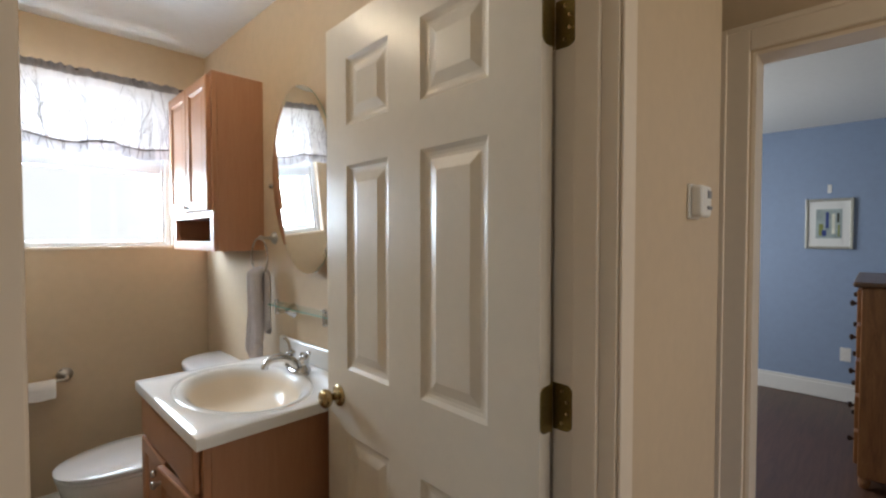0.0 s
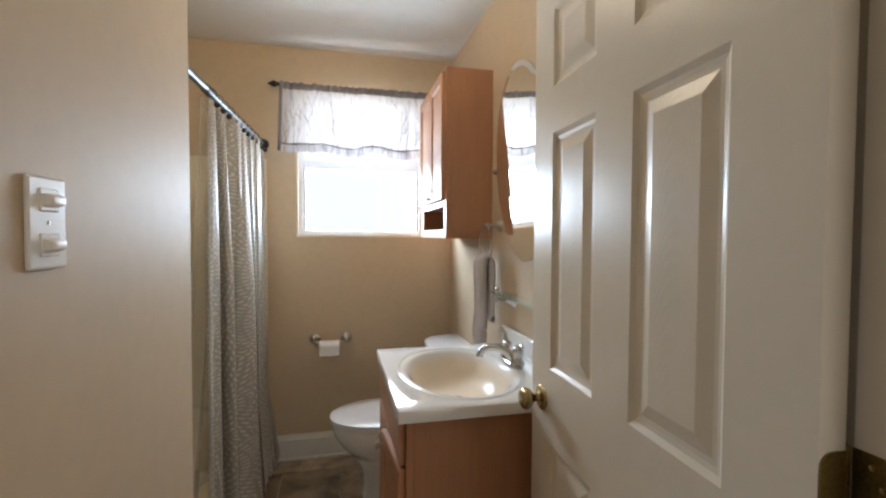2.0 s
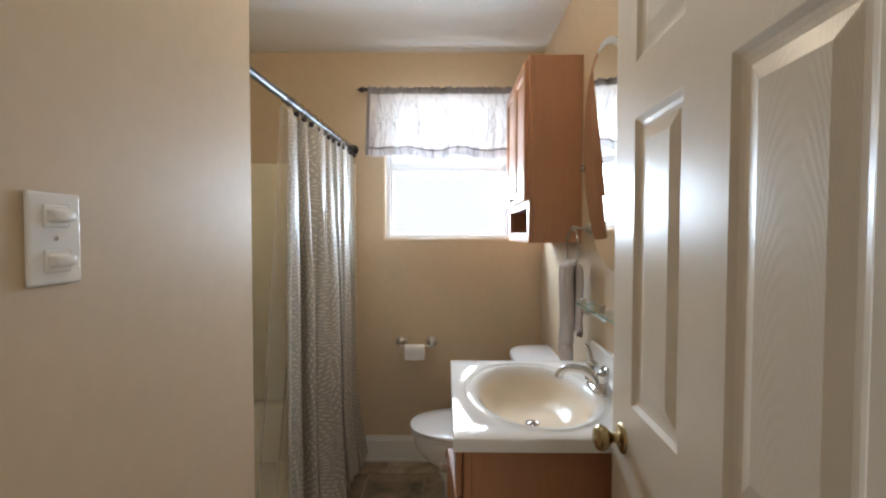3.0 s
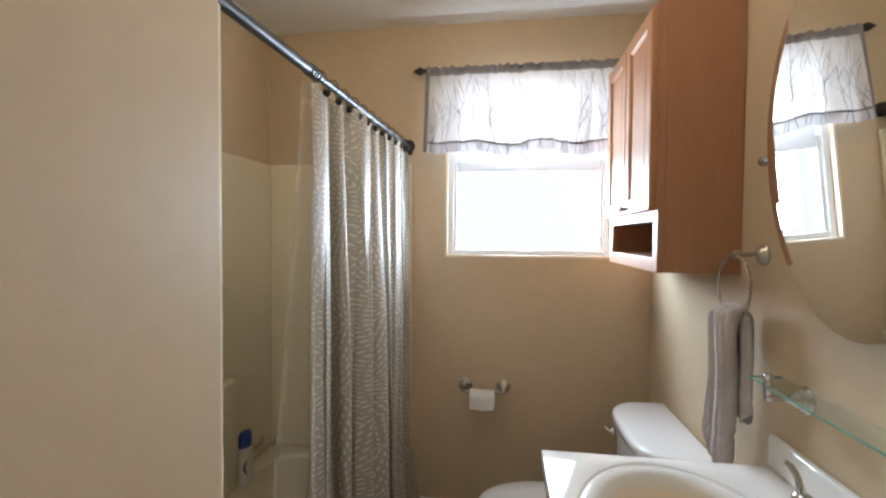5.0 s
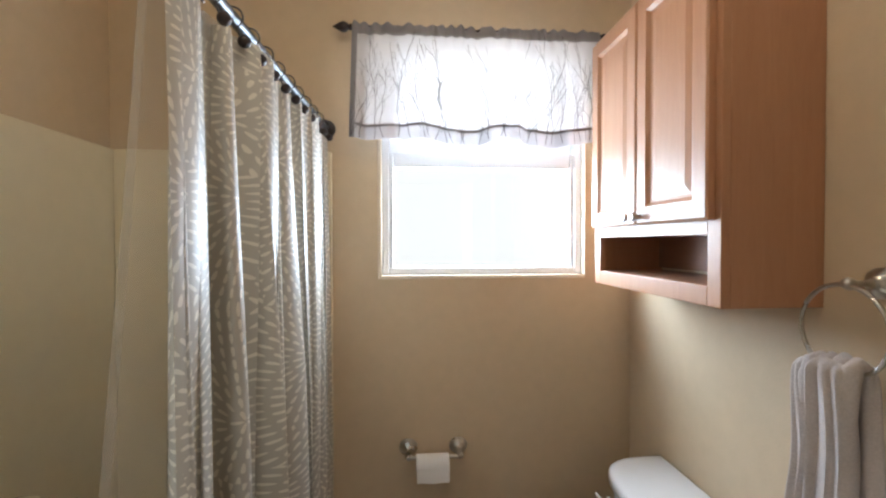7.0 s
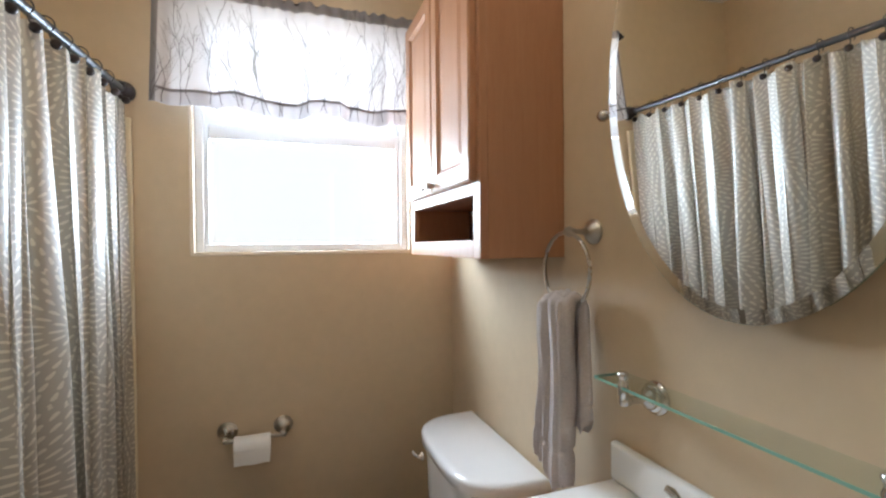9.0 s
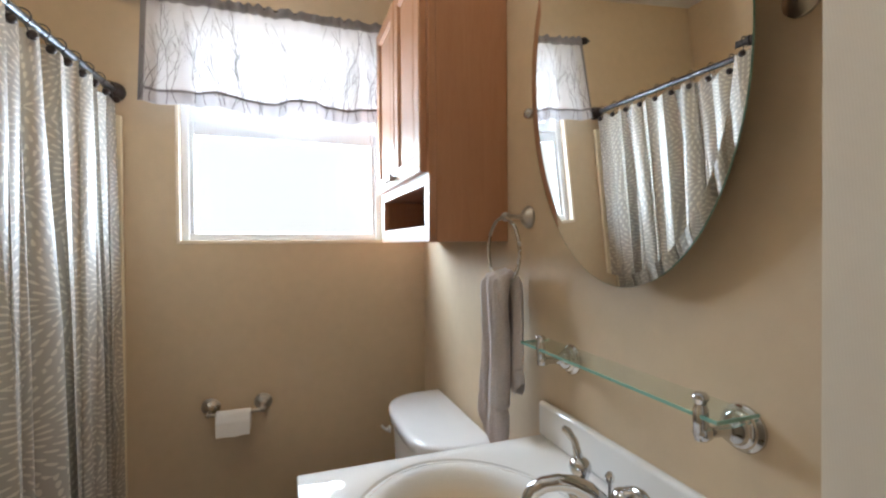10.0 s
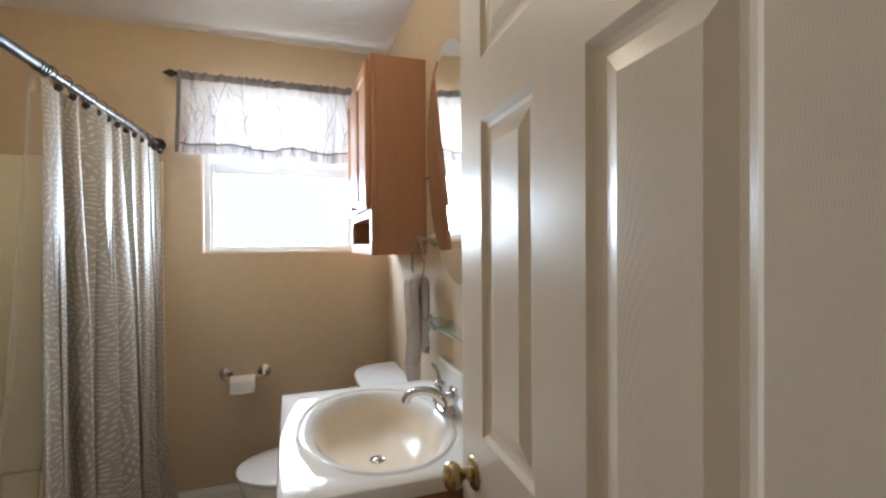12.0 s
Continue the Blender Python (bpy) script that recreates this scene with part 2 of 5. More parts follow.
# ---- building helpers ----
def thing(name, at, label, category, group="", kind=""):
    ob = new(name)
    ob.location = at
    ob.empty_display_size = 0.05
    return tagged(ob, label, category, group, kind)


def part(name, bm, material, parent=None, label="", smooth=False, sharp=52):
    """One mesh object in world coordinates, under a thing or part (or a top-level piece of the setting)."""
    me = bpy.data.meshes.new(name)
    bmesh.ops.recalc_face_normals(bm, faces=bm.faces[:])
    bm.to_mesh(me)
    bm.free()
    me.materials.append(material)
    if smooth:
        me.polygons.foreach_set("use_smooth", [True] * len(me.polygons))
        me.set_sharp_from_angle(angle=radians(sharp))
    ob = new(name, me)
    if parent is not None:
        ob.parent = parent
        if parent.type == "EMPTY":
            ob.matrix_parent_inverse = Matrix.Translation(-Vector(parent.location))
    if label:
        ob["label"] = label
    return ob


def structure(name, bm, material, label, category):
    return tagged(part(name, bm, material), label, category, kind="structure")


def box(x0, x1, y0, y1, z0, z1, bevel=0.0, seg=2, bm=None):
    own = bmesh.new()
    bmesh.ops.create_cube(own, size=1.0, matrix=Matrix.LocRotScale(((x0 + x1) / 2, (y0 + y1) / 2, (z0 + z1) / 2), None, (x1 - x0, y1 - y0, z1 - z0)))
    if bevel:
        bmesh.ops.bevel(own, geom=own.edges[:], offset=bevel, segments=seg, affect="EDGES", profile=0.5)
    if bm is None:
        return own
    merge(bm, own)
    return bm


def merge(bm, other):
    me = bpy.data.meshes.new("tmp")
    other.to_mesh(me)
    other.free()
    bm.from_mesh(me)
    bpy.data.meshes.remove(me)
    return bm


def lathe(profile, origin, axis="Z", seg=28, bm=None, closed=True):
    """Turned shape: profile of (radius, height) along an axis (X, Y, Z or a vector) from origin."""
    bm = bm or bmesh.new()
    if isinstance(axis, str):
        axis = {"X": (1, 0, 0), "Y": (0, 1, 0), "Z": (0, 0, 1)}[axis]
    ax = Vector(axis).normalized()
    u = ax.orthogonal().normalized()
    v = ax.cross(u)
    o = Vector(origin)
    rings = []
    for r, h in profile:
        rings.append([bm.verts.new(o + ax * h + (u * math.cos(2 * math.pi * i / seg) + v * math.sin(2 * math.pi * i / seg)) * max(r, 1e-5)) for i in range(seg)])
    for a, b in zip(rings, rings[1:]):
        for i in range(seg):
            bm.faces.new((a[i], a[(i + 1) % seg], b[(i + 1) % seg], b[i]))
    if closed:
        bm.faces.new(rings[0])
        bm.faces.new(rings[-1])
    return bm


def tube(points, radius, seg=12, bm=None, loop=False):
    """Round bar along points; radius is one number or one per point."""
    bm = bm or bmesh.new()
    pts = [Vector(p) for p in points]
    n = len(pts)
    rad = radius if isinstance(radius, (list, tuple)) else [radius] * n
    rings, u = [], None
    for i, p in enumerate(pts):
        a = pts[(i - 1) % n] if loop or i else p
        b = pts[(i + 1) % n] if loop or i < n - 1 else p
        d = (b - a).normalized()
        u = (u - d * u.dot(d)).normalized() if u is not None else d.orthogonal().normalized()
        v = d.cross(u)
        rings.append([bm.verts.new(p + (u * math.cos(2 * math.pi * k / seg) + v * math.sin(2 * math.pi * k / seg)) * rad[i]) for k in range(seg)])
    pairs = list(zip(rings, rings[1:])) + ([(rings[-1], rings[0])] if loop else [])
    for a, b in pairs:
        for k in range(seg):
            bm.faces.new((a[k], a[(k + 1) % seg], b[(k + 1) % seg], b[k]))
    if not loop:
        bm.faces.new(rings[0])
        bm.faces.new(rings[-1])
    return bm


def ball(centre, r, seg=20, stretch=(1, 1, 1), bm=None):
    own = bmesh.new()
    bmesh.ops.create_uvsphere(own, u_segments=seg, v_segments=seg // 2, radius=r, matrix=Matrix.LocRotScale(centre, None, stretch))
    return own if bm is None else merge(bm, own)


def sheet(fn, nu, nv, uv=None, bm=None):
    """Surface of (nu+1) x (nv+1) points fn(u, v), u and v from 0 to 1; uv maps (u, v) to texture metres."""
    bm = bm or bmesh.new()
    lay = bm.loops.layers.uv.verify() if uv else None
    rows = [[bm.verts.new(fn(i / nu, j / nv)) for i in range(nu + 1)] for j in range(nv + 1)]
    for j in range(nv):
        for i in range(nu):
            f = bm.faces.new((rows[j][i], rows[j][i + 1], rows[j + 1][i + 1], rows[j + 1][i]))
            if uv:
                for lp, (a, b) in zip(f.loops, ((i, j), (i + 1, j), (i + 1, j + 1), (i, j + 1))):
                    lp[lay].uv = uv(a / nu, b / nv)
    return bm


def loft(rings, cap=True, bm=None, first=True):
    """Skin closed rings of equally many points."""
    bm = bm or bmesh.new()
    vs = [[bm.verts.new(p) for p in r] for r in rings]
    for a, b in zip(vs, vs[1:]):
        n = len(a)
        for i in range(n):
            bm.faces.new((a[i], a[(i + 1) % n], b[(i + 1) % n], b[i]))
    if cap and first:
        bm.faces.new(vs[0])
    if cap:
        bm.faces.new(vs[-1])
    return bm


# ---- plan ----
WX, WY, CEIL = 0.945, 2.82, 2.442          # vanity wall, window wall, ceiling
WING, WEND = -0.127, 1.304                # partition beside the door and its end
TUBX = -0.905                             # wall behind the tub
SN, SS = 0.41, 0.29                       # bathroom and hall faces of the door wall
DL, DR, DH = -0.003, 0.785, 2.04           # doorway
OX0, OX1, OZ0, OZ1 = 0.0, 0.768, 1.336, 2.15   # window opening

# ---- setting ----
bm = box(-1.02, OX0, WY, WY + 0.14, 0, CEIL)
box(OX1, WX + 0.12, WY, WY + 0.14, 0, CEIL, bm=bm)
box(OX0, OX1, WY, WY + 0.14, 0, OZ0, bm=bm)
box(OX0, OX1, WY, WY + 0.14, OZ1, CEIL, bm=bm)
structure("wall_north", bm, WALL, "tan painted bathroom wall with a window", "wall")
structure("wall_east", box(WX, WX + 0.12, SN, WY, 0, CEIL), WALL, "tan painted wall behind the vanity", "wall")
structure("wall_west", box(TUBX - 0.12, TUBX, WEND - 0.12, WY, 0, CEIL), WALL, "tan painted wall behind the bathtub", "wall")
bm = box(WING - 0.11, WING, SN, WEND, 0, CEIL)
box(TUBX, WING - 0.11, WEND - 0.12, WEND, 0, CEIL, bm=bm)
structure("wall_partition", bm, WALL, "tan satin painted partition beside the door", "wall")
bm = box(-1.3, DL, SS, SN, 0, CEIL)
box(DR, 1.45, SS, SN, 0, CEIL, bm=bm)
box(DL, DR, SS, SN, DH, CEIL, bm=bm)
structure("wall_south", bm, WALL, "tan painted wall with the bathroom doorway", "wall")
bm = box(1.85, 1.97, 0.287, 2.2, 0, CEIL)
box(1.85, 1.97, -1.6, -0.50, 0, CEIL, bm=bm)
box(1.85, 1.97, -0.50, 0.287, 2.02, CEIL, bm=bm)
structure("wall_hall_end", bm, WALL, "tan painted hall wall with the bedroom doorway", "wall")
structure("wall_hall_return", box(1.33, 1.45, SN, 1.2, 0, CEIL), WALL, "tan painted return wall of the hall", "wall")
structure("wall_hall_niche", box(1.45, 1.85, 1.08, 1.2, 0, CEIL), WALL, "tan painted wall closing the hall niche", "wall")
# unseen wall; the gap is made for the side fill
bm = box(-1.42, -1.3, -0.12, SN, 0, CEIL)
box(-1.42, -1.3, -1.6, -1.12, 0, CEIL, bm=bm)
box(-1.42, -1.3, -1.12, -0.12, 2.28, CEIL, bm=bm)
structure("wall_hall_west", bm, WALL, "unseen tan painted hall wall with a gap for the side fill", "wall")
# unseen wall, its gap added to hold the hall fill
bm = box(-1.3, 0.85, -1.42, -1.3, 0, CEIL)
box(1.7, 1.85, -1.42, -1.3, 0, CEIL, bm=bm)
box(0.85, 1.7, -1.42, -1.3, 2.33, CEIL, bm=bm)
structure("wall_hall_south", bm, WALL, "unseen tan painted hall wall with a gap for the fill light", "wall")
structure("ceiling", box(-1.42, 1.97, -1.6, WY + 0.14, CEIL, CEIL + 0.1), CEILING, "white painted plaster ceiling", "ceiling")
structure("floor_hall", box(-1.42, 1.9, -1.6, 0.35, -0.1, 0), DARKFLOOR, "dark hardwood hall floor", "floor")
BATH_FLOOR = structure("floor", box(-1.02, WX, 0.35, WY, -0.1, -0.006), mat("pale_grout", (0.42, 0.36, 0.28), 0.9, grain=0.1, scale=40), "brown slate-look tiled bathroom floor with pale grout", "floor")

# ---- bedroom seen through the hall ----
BX = 5.1
structure("wall_bedroom_far", box(BX, BX + 0.1, -2.1, 2.1, 0, 2.355), BLUE, "blue painted bedroom wall", "wall")
structure("wall_bedroom_side", box(1.97, BX, -2.1, -2.0, 0, 2.355), BLUE, "blue painted bedroom side wall", "wall")
# unseen wall with an invented opening for the bedroom fill
bm = box(1.97, 2.8, 2.0, 2.1, 0, 2.355)
box(4.4, BX, 2.0, 2.1, 0, 2.34, bm=bm)
box(2.8, 4.4, 2.0, 2.1, 0, 0.8, bm=bm)
box(2.8, 4.4, 2.0, 2.1, 2.1, 2.355, bm=bm)
structure("wall_bedroom_open", bm, BLUE, "unseen blue painted bedroom wall with an opening added for the fill", "wall")
structure("ceiling_bedroom", box(1.97, BX + 0.1, -2.1, 2.1, 2.355, 2.455), CEILING, "white bedroom ceiling", "ceiling")
structure("floor_bedroom", box(1.9, BX + 0.1, -2.1, 2.1, -0.1, -0.004), DARKFLOOR, "dark hardwood bedroom floor", "floor")
bm = box(BX - 0.016, BX, -2.0, 2.0, 0, 0.128, 0.003)
box(BX - 0.012, BX, -2.0, 2.0, 0.128, 0.155, 0.004, bm=bm)
structure("baseboard_bedroom", bm, WHITE_TRIM, "white moulded baseboard", "baseboard")


def door_casing(name, axis, at, side, lo, hi, head, width=0.06, floor_z=0.0):
    """Moulded casing round an opening from lo to hi; the wall's plane is axis=at, its front towards side."""
    th = 0.016
    bm = bmesh.new()
    for a0, a1, z0, z1 in ((lo - width, lo - 0.006, floor_z, head + width), (hi + 0.006, hi + width, floor_z, head + width), (lo - 0.006, hi + 0.006, head + 0.006, head + width)):
        p0, p1 = sorted((at, at + side * th))
        if axis == "y":
            box(a0, a1, p0, p1, z0, z1, 0.004, 2, bm)
        else:
            box(p0, p1, a0, a1, z0, z1, 0.004, 2, bm)
    # raised outer band
    for a0, a1, z0, z1 in ((lo - width, lo - width + 0.018, floor_z, head + width), (hi + width - 0.018, hi + width, floor_z, head + width), (lo - width + 0.018, hi + width - 0.018, head + width - 0.018, head + width)):
        p0, p1 = sorted((at + side * th * 0.8, at + side * (th + 0.007)))
        if axis == "y":
            box(a0, a1, p0, p1, z0, z1, 0.003, 2, bm)
        else:
            box(p0, p1, a0, a1, z0, z1, 0.003, 2, bm)
    return structure(name, bm, TRIM, "cream painted moulded door casing", "trim")


bm = box(DL - 0.06, DL - 0.004, SS - 0.007, SS, 0, DH + 0.06, 0.003)
box(DR + 0.004, DR + 0.06, SS - 0.007, SS, 0, DH + 0.06, 0.003, bm=bm)
box(DL - 0.004, DR + 0.004, SS - 0.007, SS, DH + 0.004, DH + 0.06, 0.003, bm=bm)
structure("trim_hall", bm, TRIM, "cream painted flat door casing", "trim")
door_casing("trim_bedroom_door", "x", 1.85, -1, -0.50, 0.287, 2.02, 0.09)
bm = box(1.85, 1.97, 0.275, 0.289, 0, 2.02, 0.002)
box(1.85, 1.97, -0.502, -0.488, 0, 2.02, 0.002, bm=bm)
box(1.85, 1.97, -0.488, 0.275, 2.008, 2.022, 0.002, bm=bm)
structure("jamb_bedroom", bm, TRIM, "cream painted bedroom door jamb", "trim")
frame_1 = thing("jamb_bathroom", (DL, SS, 0), "cream painted bathroom door jamb with stops", "door frame", kind="structure")
part("side_jamb", box(DL - 0.002, DL + 0.012, SS, SN, 0, DH, 0.002), TRIM, frame_1)
part("side_jamb", box(DR - 0.003, DR + 0.002, SS, SN, 0, DH, 0.001), TRIM, frame_1)
part("head_jamb", box(DL + 0.012, DR - 0.003, SS, SN, DH - 0.012, DH + 0.002, 0.002), TRIM, frame_1)
part("stop", box(DL + 0.012, DL + 0.049, SS + 0.006, SN - 0.06, 0, DH - 0.012, 0.002), TRIM, frame_1)
part("stop", box(DR - 0.015, DR - 0.003, SS + 0.03, SN - 0.045, 0, DH - 0.012, 0.002), TRIM, frame_1)

# framed picture
PY, PZ = 0.283, 1.510
picture = thing("framed_picture", (BX, PY, PZ), "small framed watercolour hanging on the blue wall", "picture")
HWP, HHP = 0.158, 0.215
bm = bmesh.new()
for a0, a1, z0, z1 in ((-HWP, -HWP + 0.022, -HHP, HHP), (HWP - 0.022, HWP, -HHP, HHP), (-HWP + 0.022, HWP - 0.022, HHP - 0.022, HHP), (-HWP + 0.022, HWP - 0.022, -HHP, -HHP + 0.022)):
    box(BX - 0.024, BX - 0.002, PY + a0, PY + a1, PZ + z0, PZ + z1, 0.004, bm=bm)
part("frame", bm, mat("silver_frame", (0.42, 0.42, 0.38), 0.4, 0.4, grain=0.1), picture, "silver-grey frame")
part("mat_board", box(BX - 0.014, BX - 0.004, PY - HWP + 0.02, PY + HWP - 0.02, PZ - HHP + 0.02, PZ + HHP - 0.02), CANVAS, picture, "white mat board")
random.seed(4)
art = part("painting", box(BX - 0.017, BX - 0.0145, PY - 0.085, PY + 0.085, PZ - 0.125, PZ + 0.125), mat("watercolour_wash", (0.35, 0.42, 0.42), 0.8, grain=0.5, scale=30), picture, "watercolour of pale shapes")
STROKES = [mat("stroke_" + n, c, 0.8, grain=0.3, scale=60) for n, c in (("navy", (0.05, 0.08, 0.25)), ("olive", (0.25, 0.28, 0.10)), ("ivory", (0.7, 0.7, 0.6)), ("dark", (0.05, 0.06, 0.05)))]
for i, (dy, dz, w, h) in enumerate(((0.01, 0.03, 0.02, 0.14), (0.05, -0.05, 0.03, 0.10), (-0.03, 0.0, 0.022, 0.17), (-0.06, 0.05, 0.014, 0.08), (0.03, -0.08, 0.03, 0.05), (-0.065, -0.06, 0.012, 0.1))):
    part("brush_stroke", box(BX - 0.0185 - 0.0003 * i, BX - 0.016, PY + dy - w / 2, PY + dy + w / 2, PZ + dz - h / 2, PZ + dz + h / 2, 0.0005, 1), STROKES[i % 4], art)
hook = thing("picture_hook", (BX, PY, 1.83), "small white adhesive hook above the picture", "hook")
part("plate", box(BX - 0.006, BX, PY - 0.014, PY + 0.014, 1.775, 1.845, 0.003), PLASTIC, hook)
part("prong", tube([(BX - 0.004, PY, 1.79), (BX - 0.014, PY, 1.782), (BX - 0.018, PY, 1.792)], 0.003, 8), PLASTIC, hook)

outlet = thing("wall_outlet", (BX, 0.157, 0.40), "white duplex outlet low on the blue wall", "outlet")
part("plate", box(BX - 0.007, BX, 0.122, 0.192, 0.343, 0.459, 0.003), PLASTIC, outlet)
for z in (0.376, 0.426):
    part("socket", box(BX - 0.009, BX - 0.006, 0.140, 0.174, z - 0.014, z + 0.014, 0.003), PLASTIC, outlet)

# chest of drawers
chest = thing("chest_of_drawers", (3.85, -0.22, 0), "honey pine chest of drawers with a dark top", "dresser")
CX0, CX1, CY0, CY1, CZ = 3.4, 4.3, -0.44, 0.035, 1.15
part("body", box(CX0, CX1, CY0, CY1, 0.06, CZ - 0.03, 0.006), CHESTWOOD, chest)
part("top", box(CX0 - 0.03, CX1 + 0.03, CY0 - 0.02, CY1 + 0.035, CZ - 0.03, CZ, 0.009), mat("dark_oak_top", (0.12, 0.06, 0.03), 0.3, grain=0.25, scale=20), chest, "dark stained overhanging top")
for k in range(5):
    z0 = 0.12 + k * 0.2
    d = part("drawer", box(CX0 + 0.03, CX1 - 0.03, CY1 - 0.002, CY1 + 0.018, z0, z0 + 0.18, 0.005), CHESTWOOD, chest)
    for x in (CX0 + 0.18, CX1 - 0.18):
        part("knob", lathe([(0.006, 0), (0.008, 0.012), (0.017, 0.022), (0.017, 0.03), (0.008, 0.036)], (x, CY1 + 0.016, z0 + 0.09), "Y", 14), BRONZE, d, smooth=True)
for x in (CX0 + 0.03, CX1 - 0.03):
    for y in (CY0 + 0.03, CY1 - 0.03):
        part("foot", lathe([(0.022, 0), (0.028, 0.03), (0.024, 0.06)], (x, y, 0), "Z", 14), CHESTWOOD, chest)

# wall control in the hall
control = thing("wall_control", (1.20, SS, 1.48), "small cream wall thermostat with a grey display and buttons", "thermostat")
part("back_plate", box(1.160, 1.240, SS - 0.008, SS, 1.440, 1.522, 0.004, 2), PLASTIC, control)
part("housing", box(1.163, 1.237, SS - 0.034, SS - 0.007, 1.444, 1.518, 0.009, 3), PLASTIC, control)
part("display", box(1.198, 1.226, SS - 0.036, SS - 0.0335, 1.488, 1.506, 0.001), GREYMARK, control, "grey display")
for k in range(3):
    part("button", box(1.196 + k * 0.012, 1.204 + k * 0.012, SS - 0.037, SS - 0.033, 1.462, 1.470, 0.001), GREYMARK, control)
# ---- bathroom door ----
door = thing("door_1", (0.785, 0.42, 0), "cream six-panel door standing open into the bathroom", "door", kind="structure")
FX0, FX1, FY0, FY1, FZ0, FZ1 = 0.729, 0.764, 0.4055, 1.181, 0.012, 2.018
PAN_Y = ((0.530, 0.740), (0.866, 1.068))       # panel columns
PAN_Z = ((0.22, 0.824), (1.014, 1.603), (1.716, 1.908))


def door_leaf():
    """A slab with six moulded sunk panels with raised fields, the same on both faces."""
    bm = bmesh.new()
    ys = sorted({FY0, FY1, *[v for p in PAN_Y for v in p]})
    zs = sorted({FZ0, FZ1, *[v for p in PAN_Z for v in p]})
    for y0, y1 in zip(ys, ys[1:]):
        for z0, z1 in zip(zs, zs[1:]):
            if (y0, y1) in PAN_Y and (z0, z1) in PAN_Z:
                for xf, s in ((FX0, 1), (FX1, -1)):
                    ring = [(0.0, 0.0), (0.010, 0.007), (0.018, 0.009), (0.026, 0.009), (0.052, 0.002)]
                    rows = [[bm.verts.new((xf + s * d, a, b)) for a, b in ((y0 + i, z0 + i), (y1 - i, z0 + i), (y1 - i, z1 - i), (y0 + i, z1 - i))] for i, d in ring]
                    for r0, r1 in zip(rows, rows[1:]):
                        for k in range(4):
                            bm.faces.new((r0[k], r0[(k + 1) % 4], r1[(k + 1) % 4], r1[k]))
                    bm.faces.new(rows[-1])
            else:
                for xf in (FX0, FX1):
                    bm.faces.new([bm.verts.new((xf, a, b)) for a, b in ((y0, z0), (y1, z0), (y1, z1), (y0, z1))])
    for a, b in (((FY0, FZ0), (FY1, FZ0)), ((FY1, FZ0), (FY1, FZ1)), ((FY1, FZ1), (FY0, FZ1)), ((FY0, FZ1), (FY0, FZ0))):
        bm.faces.new([bm.verts.new(p) for p in ((FX0, *a), (FX0, *b), (FX1, *b), (FX1, *a))])
    bmesh.ops.remove_doubles(bm, verts=bm.verts[:], dist=1e-5)
    return bm


SWING = -2.5                                   # the door stands this far past square
PIN = Vector((0.767, 0.4105, 0))


def swung(bm):
    """Turn what belongs to the door about its hinge pin."""
    bmesh.ops.rotate(bm, verts=bm.verts[:], cent=PIN, matrix=Matrix.Rotation(radians(SWING), 3, "Z"))
    return bm


part("leaf", swung(door_leaf()), DOORPAINT, door)
KY, KZ = 1.116, 0.926
for s, x in ((-1, FX0), (1, FX1)):
    kn = part("knob", swung(lathe([(0.012, 0.004), (0.0105, 0.012), (0.0105, 0.022), (0.013, 0.026), (0.019, 0.030), (0.0245, 0.035), (0.0272, 0.041), (0.0275, 0.047), (0.0255, 0.053), (0.0205, 0.058), (0.012, 0.0615), (0.003, 0.0625)], (x, KY, KZ), Vector((s, 0, 0)), 28)), BRASS, door, "brass door knob", smooth=True)
    part("rosette", swung(lathe([(0.033, 0), (0.032, 0.004), (0.024, 0.008), (0.011, 0.009)], (x, KY, KZ), Vector((s, 0, 0)), 28)), BRASS, kn, smooth=True)
part("latch_plate", swung(box(FX0 + 0.005, FX1 - 0.005, FY1 - 0.001, FY1 + 0.002, KZ - 0.028, KZ + 0.028, 0.0008)), BRASS, door)


def hinge_plate(x0, x1, z, w=0.044, r=0.016):
    """Hinge leaf of 2 mm in the y=0 plane from x0 (knuckle side) to x1, its two outer corners rounded."""
    sgn = 1 if x1 > x0 else -1
    outline = [(x0, -w), (x0, w)]
    for cz, a0, a1 in ((w - r, 90, 0), (-(w - r), 0, -90)):
        for k in range(7):
            a = radians(a0 + (a1 - a0) * k / 6)
            outline.append((x1 - sgn * r + sgn * r * math.cos(a), cz + r * math.sin(a)))
    return loft([[(x, y, z + h) for x, h in outline] for y in (0.0, 0.002)])


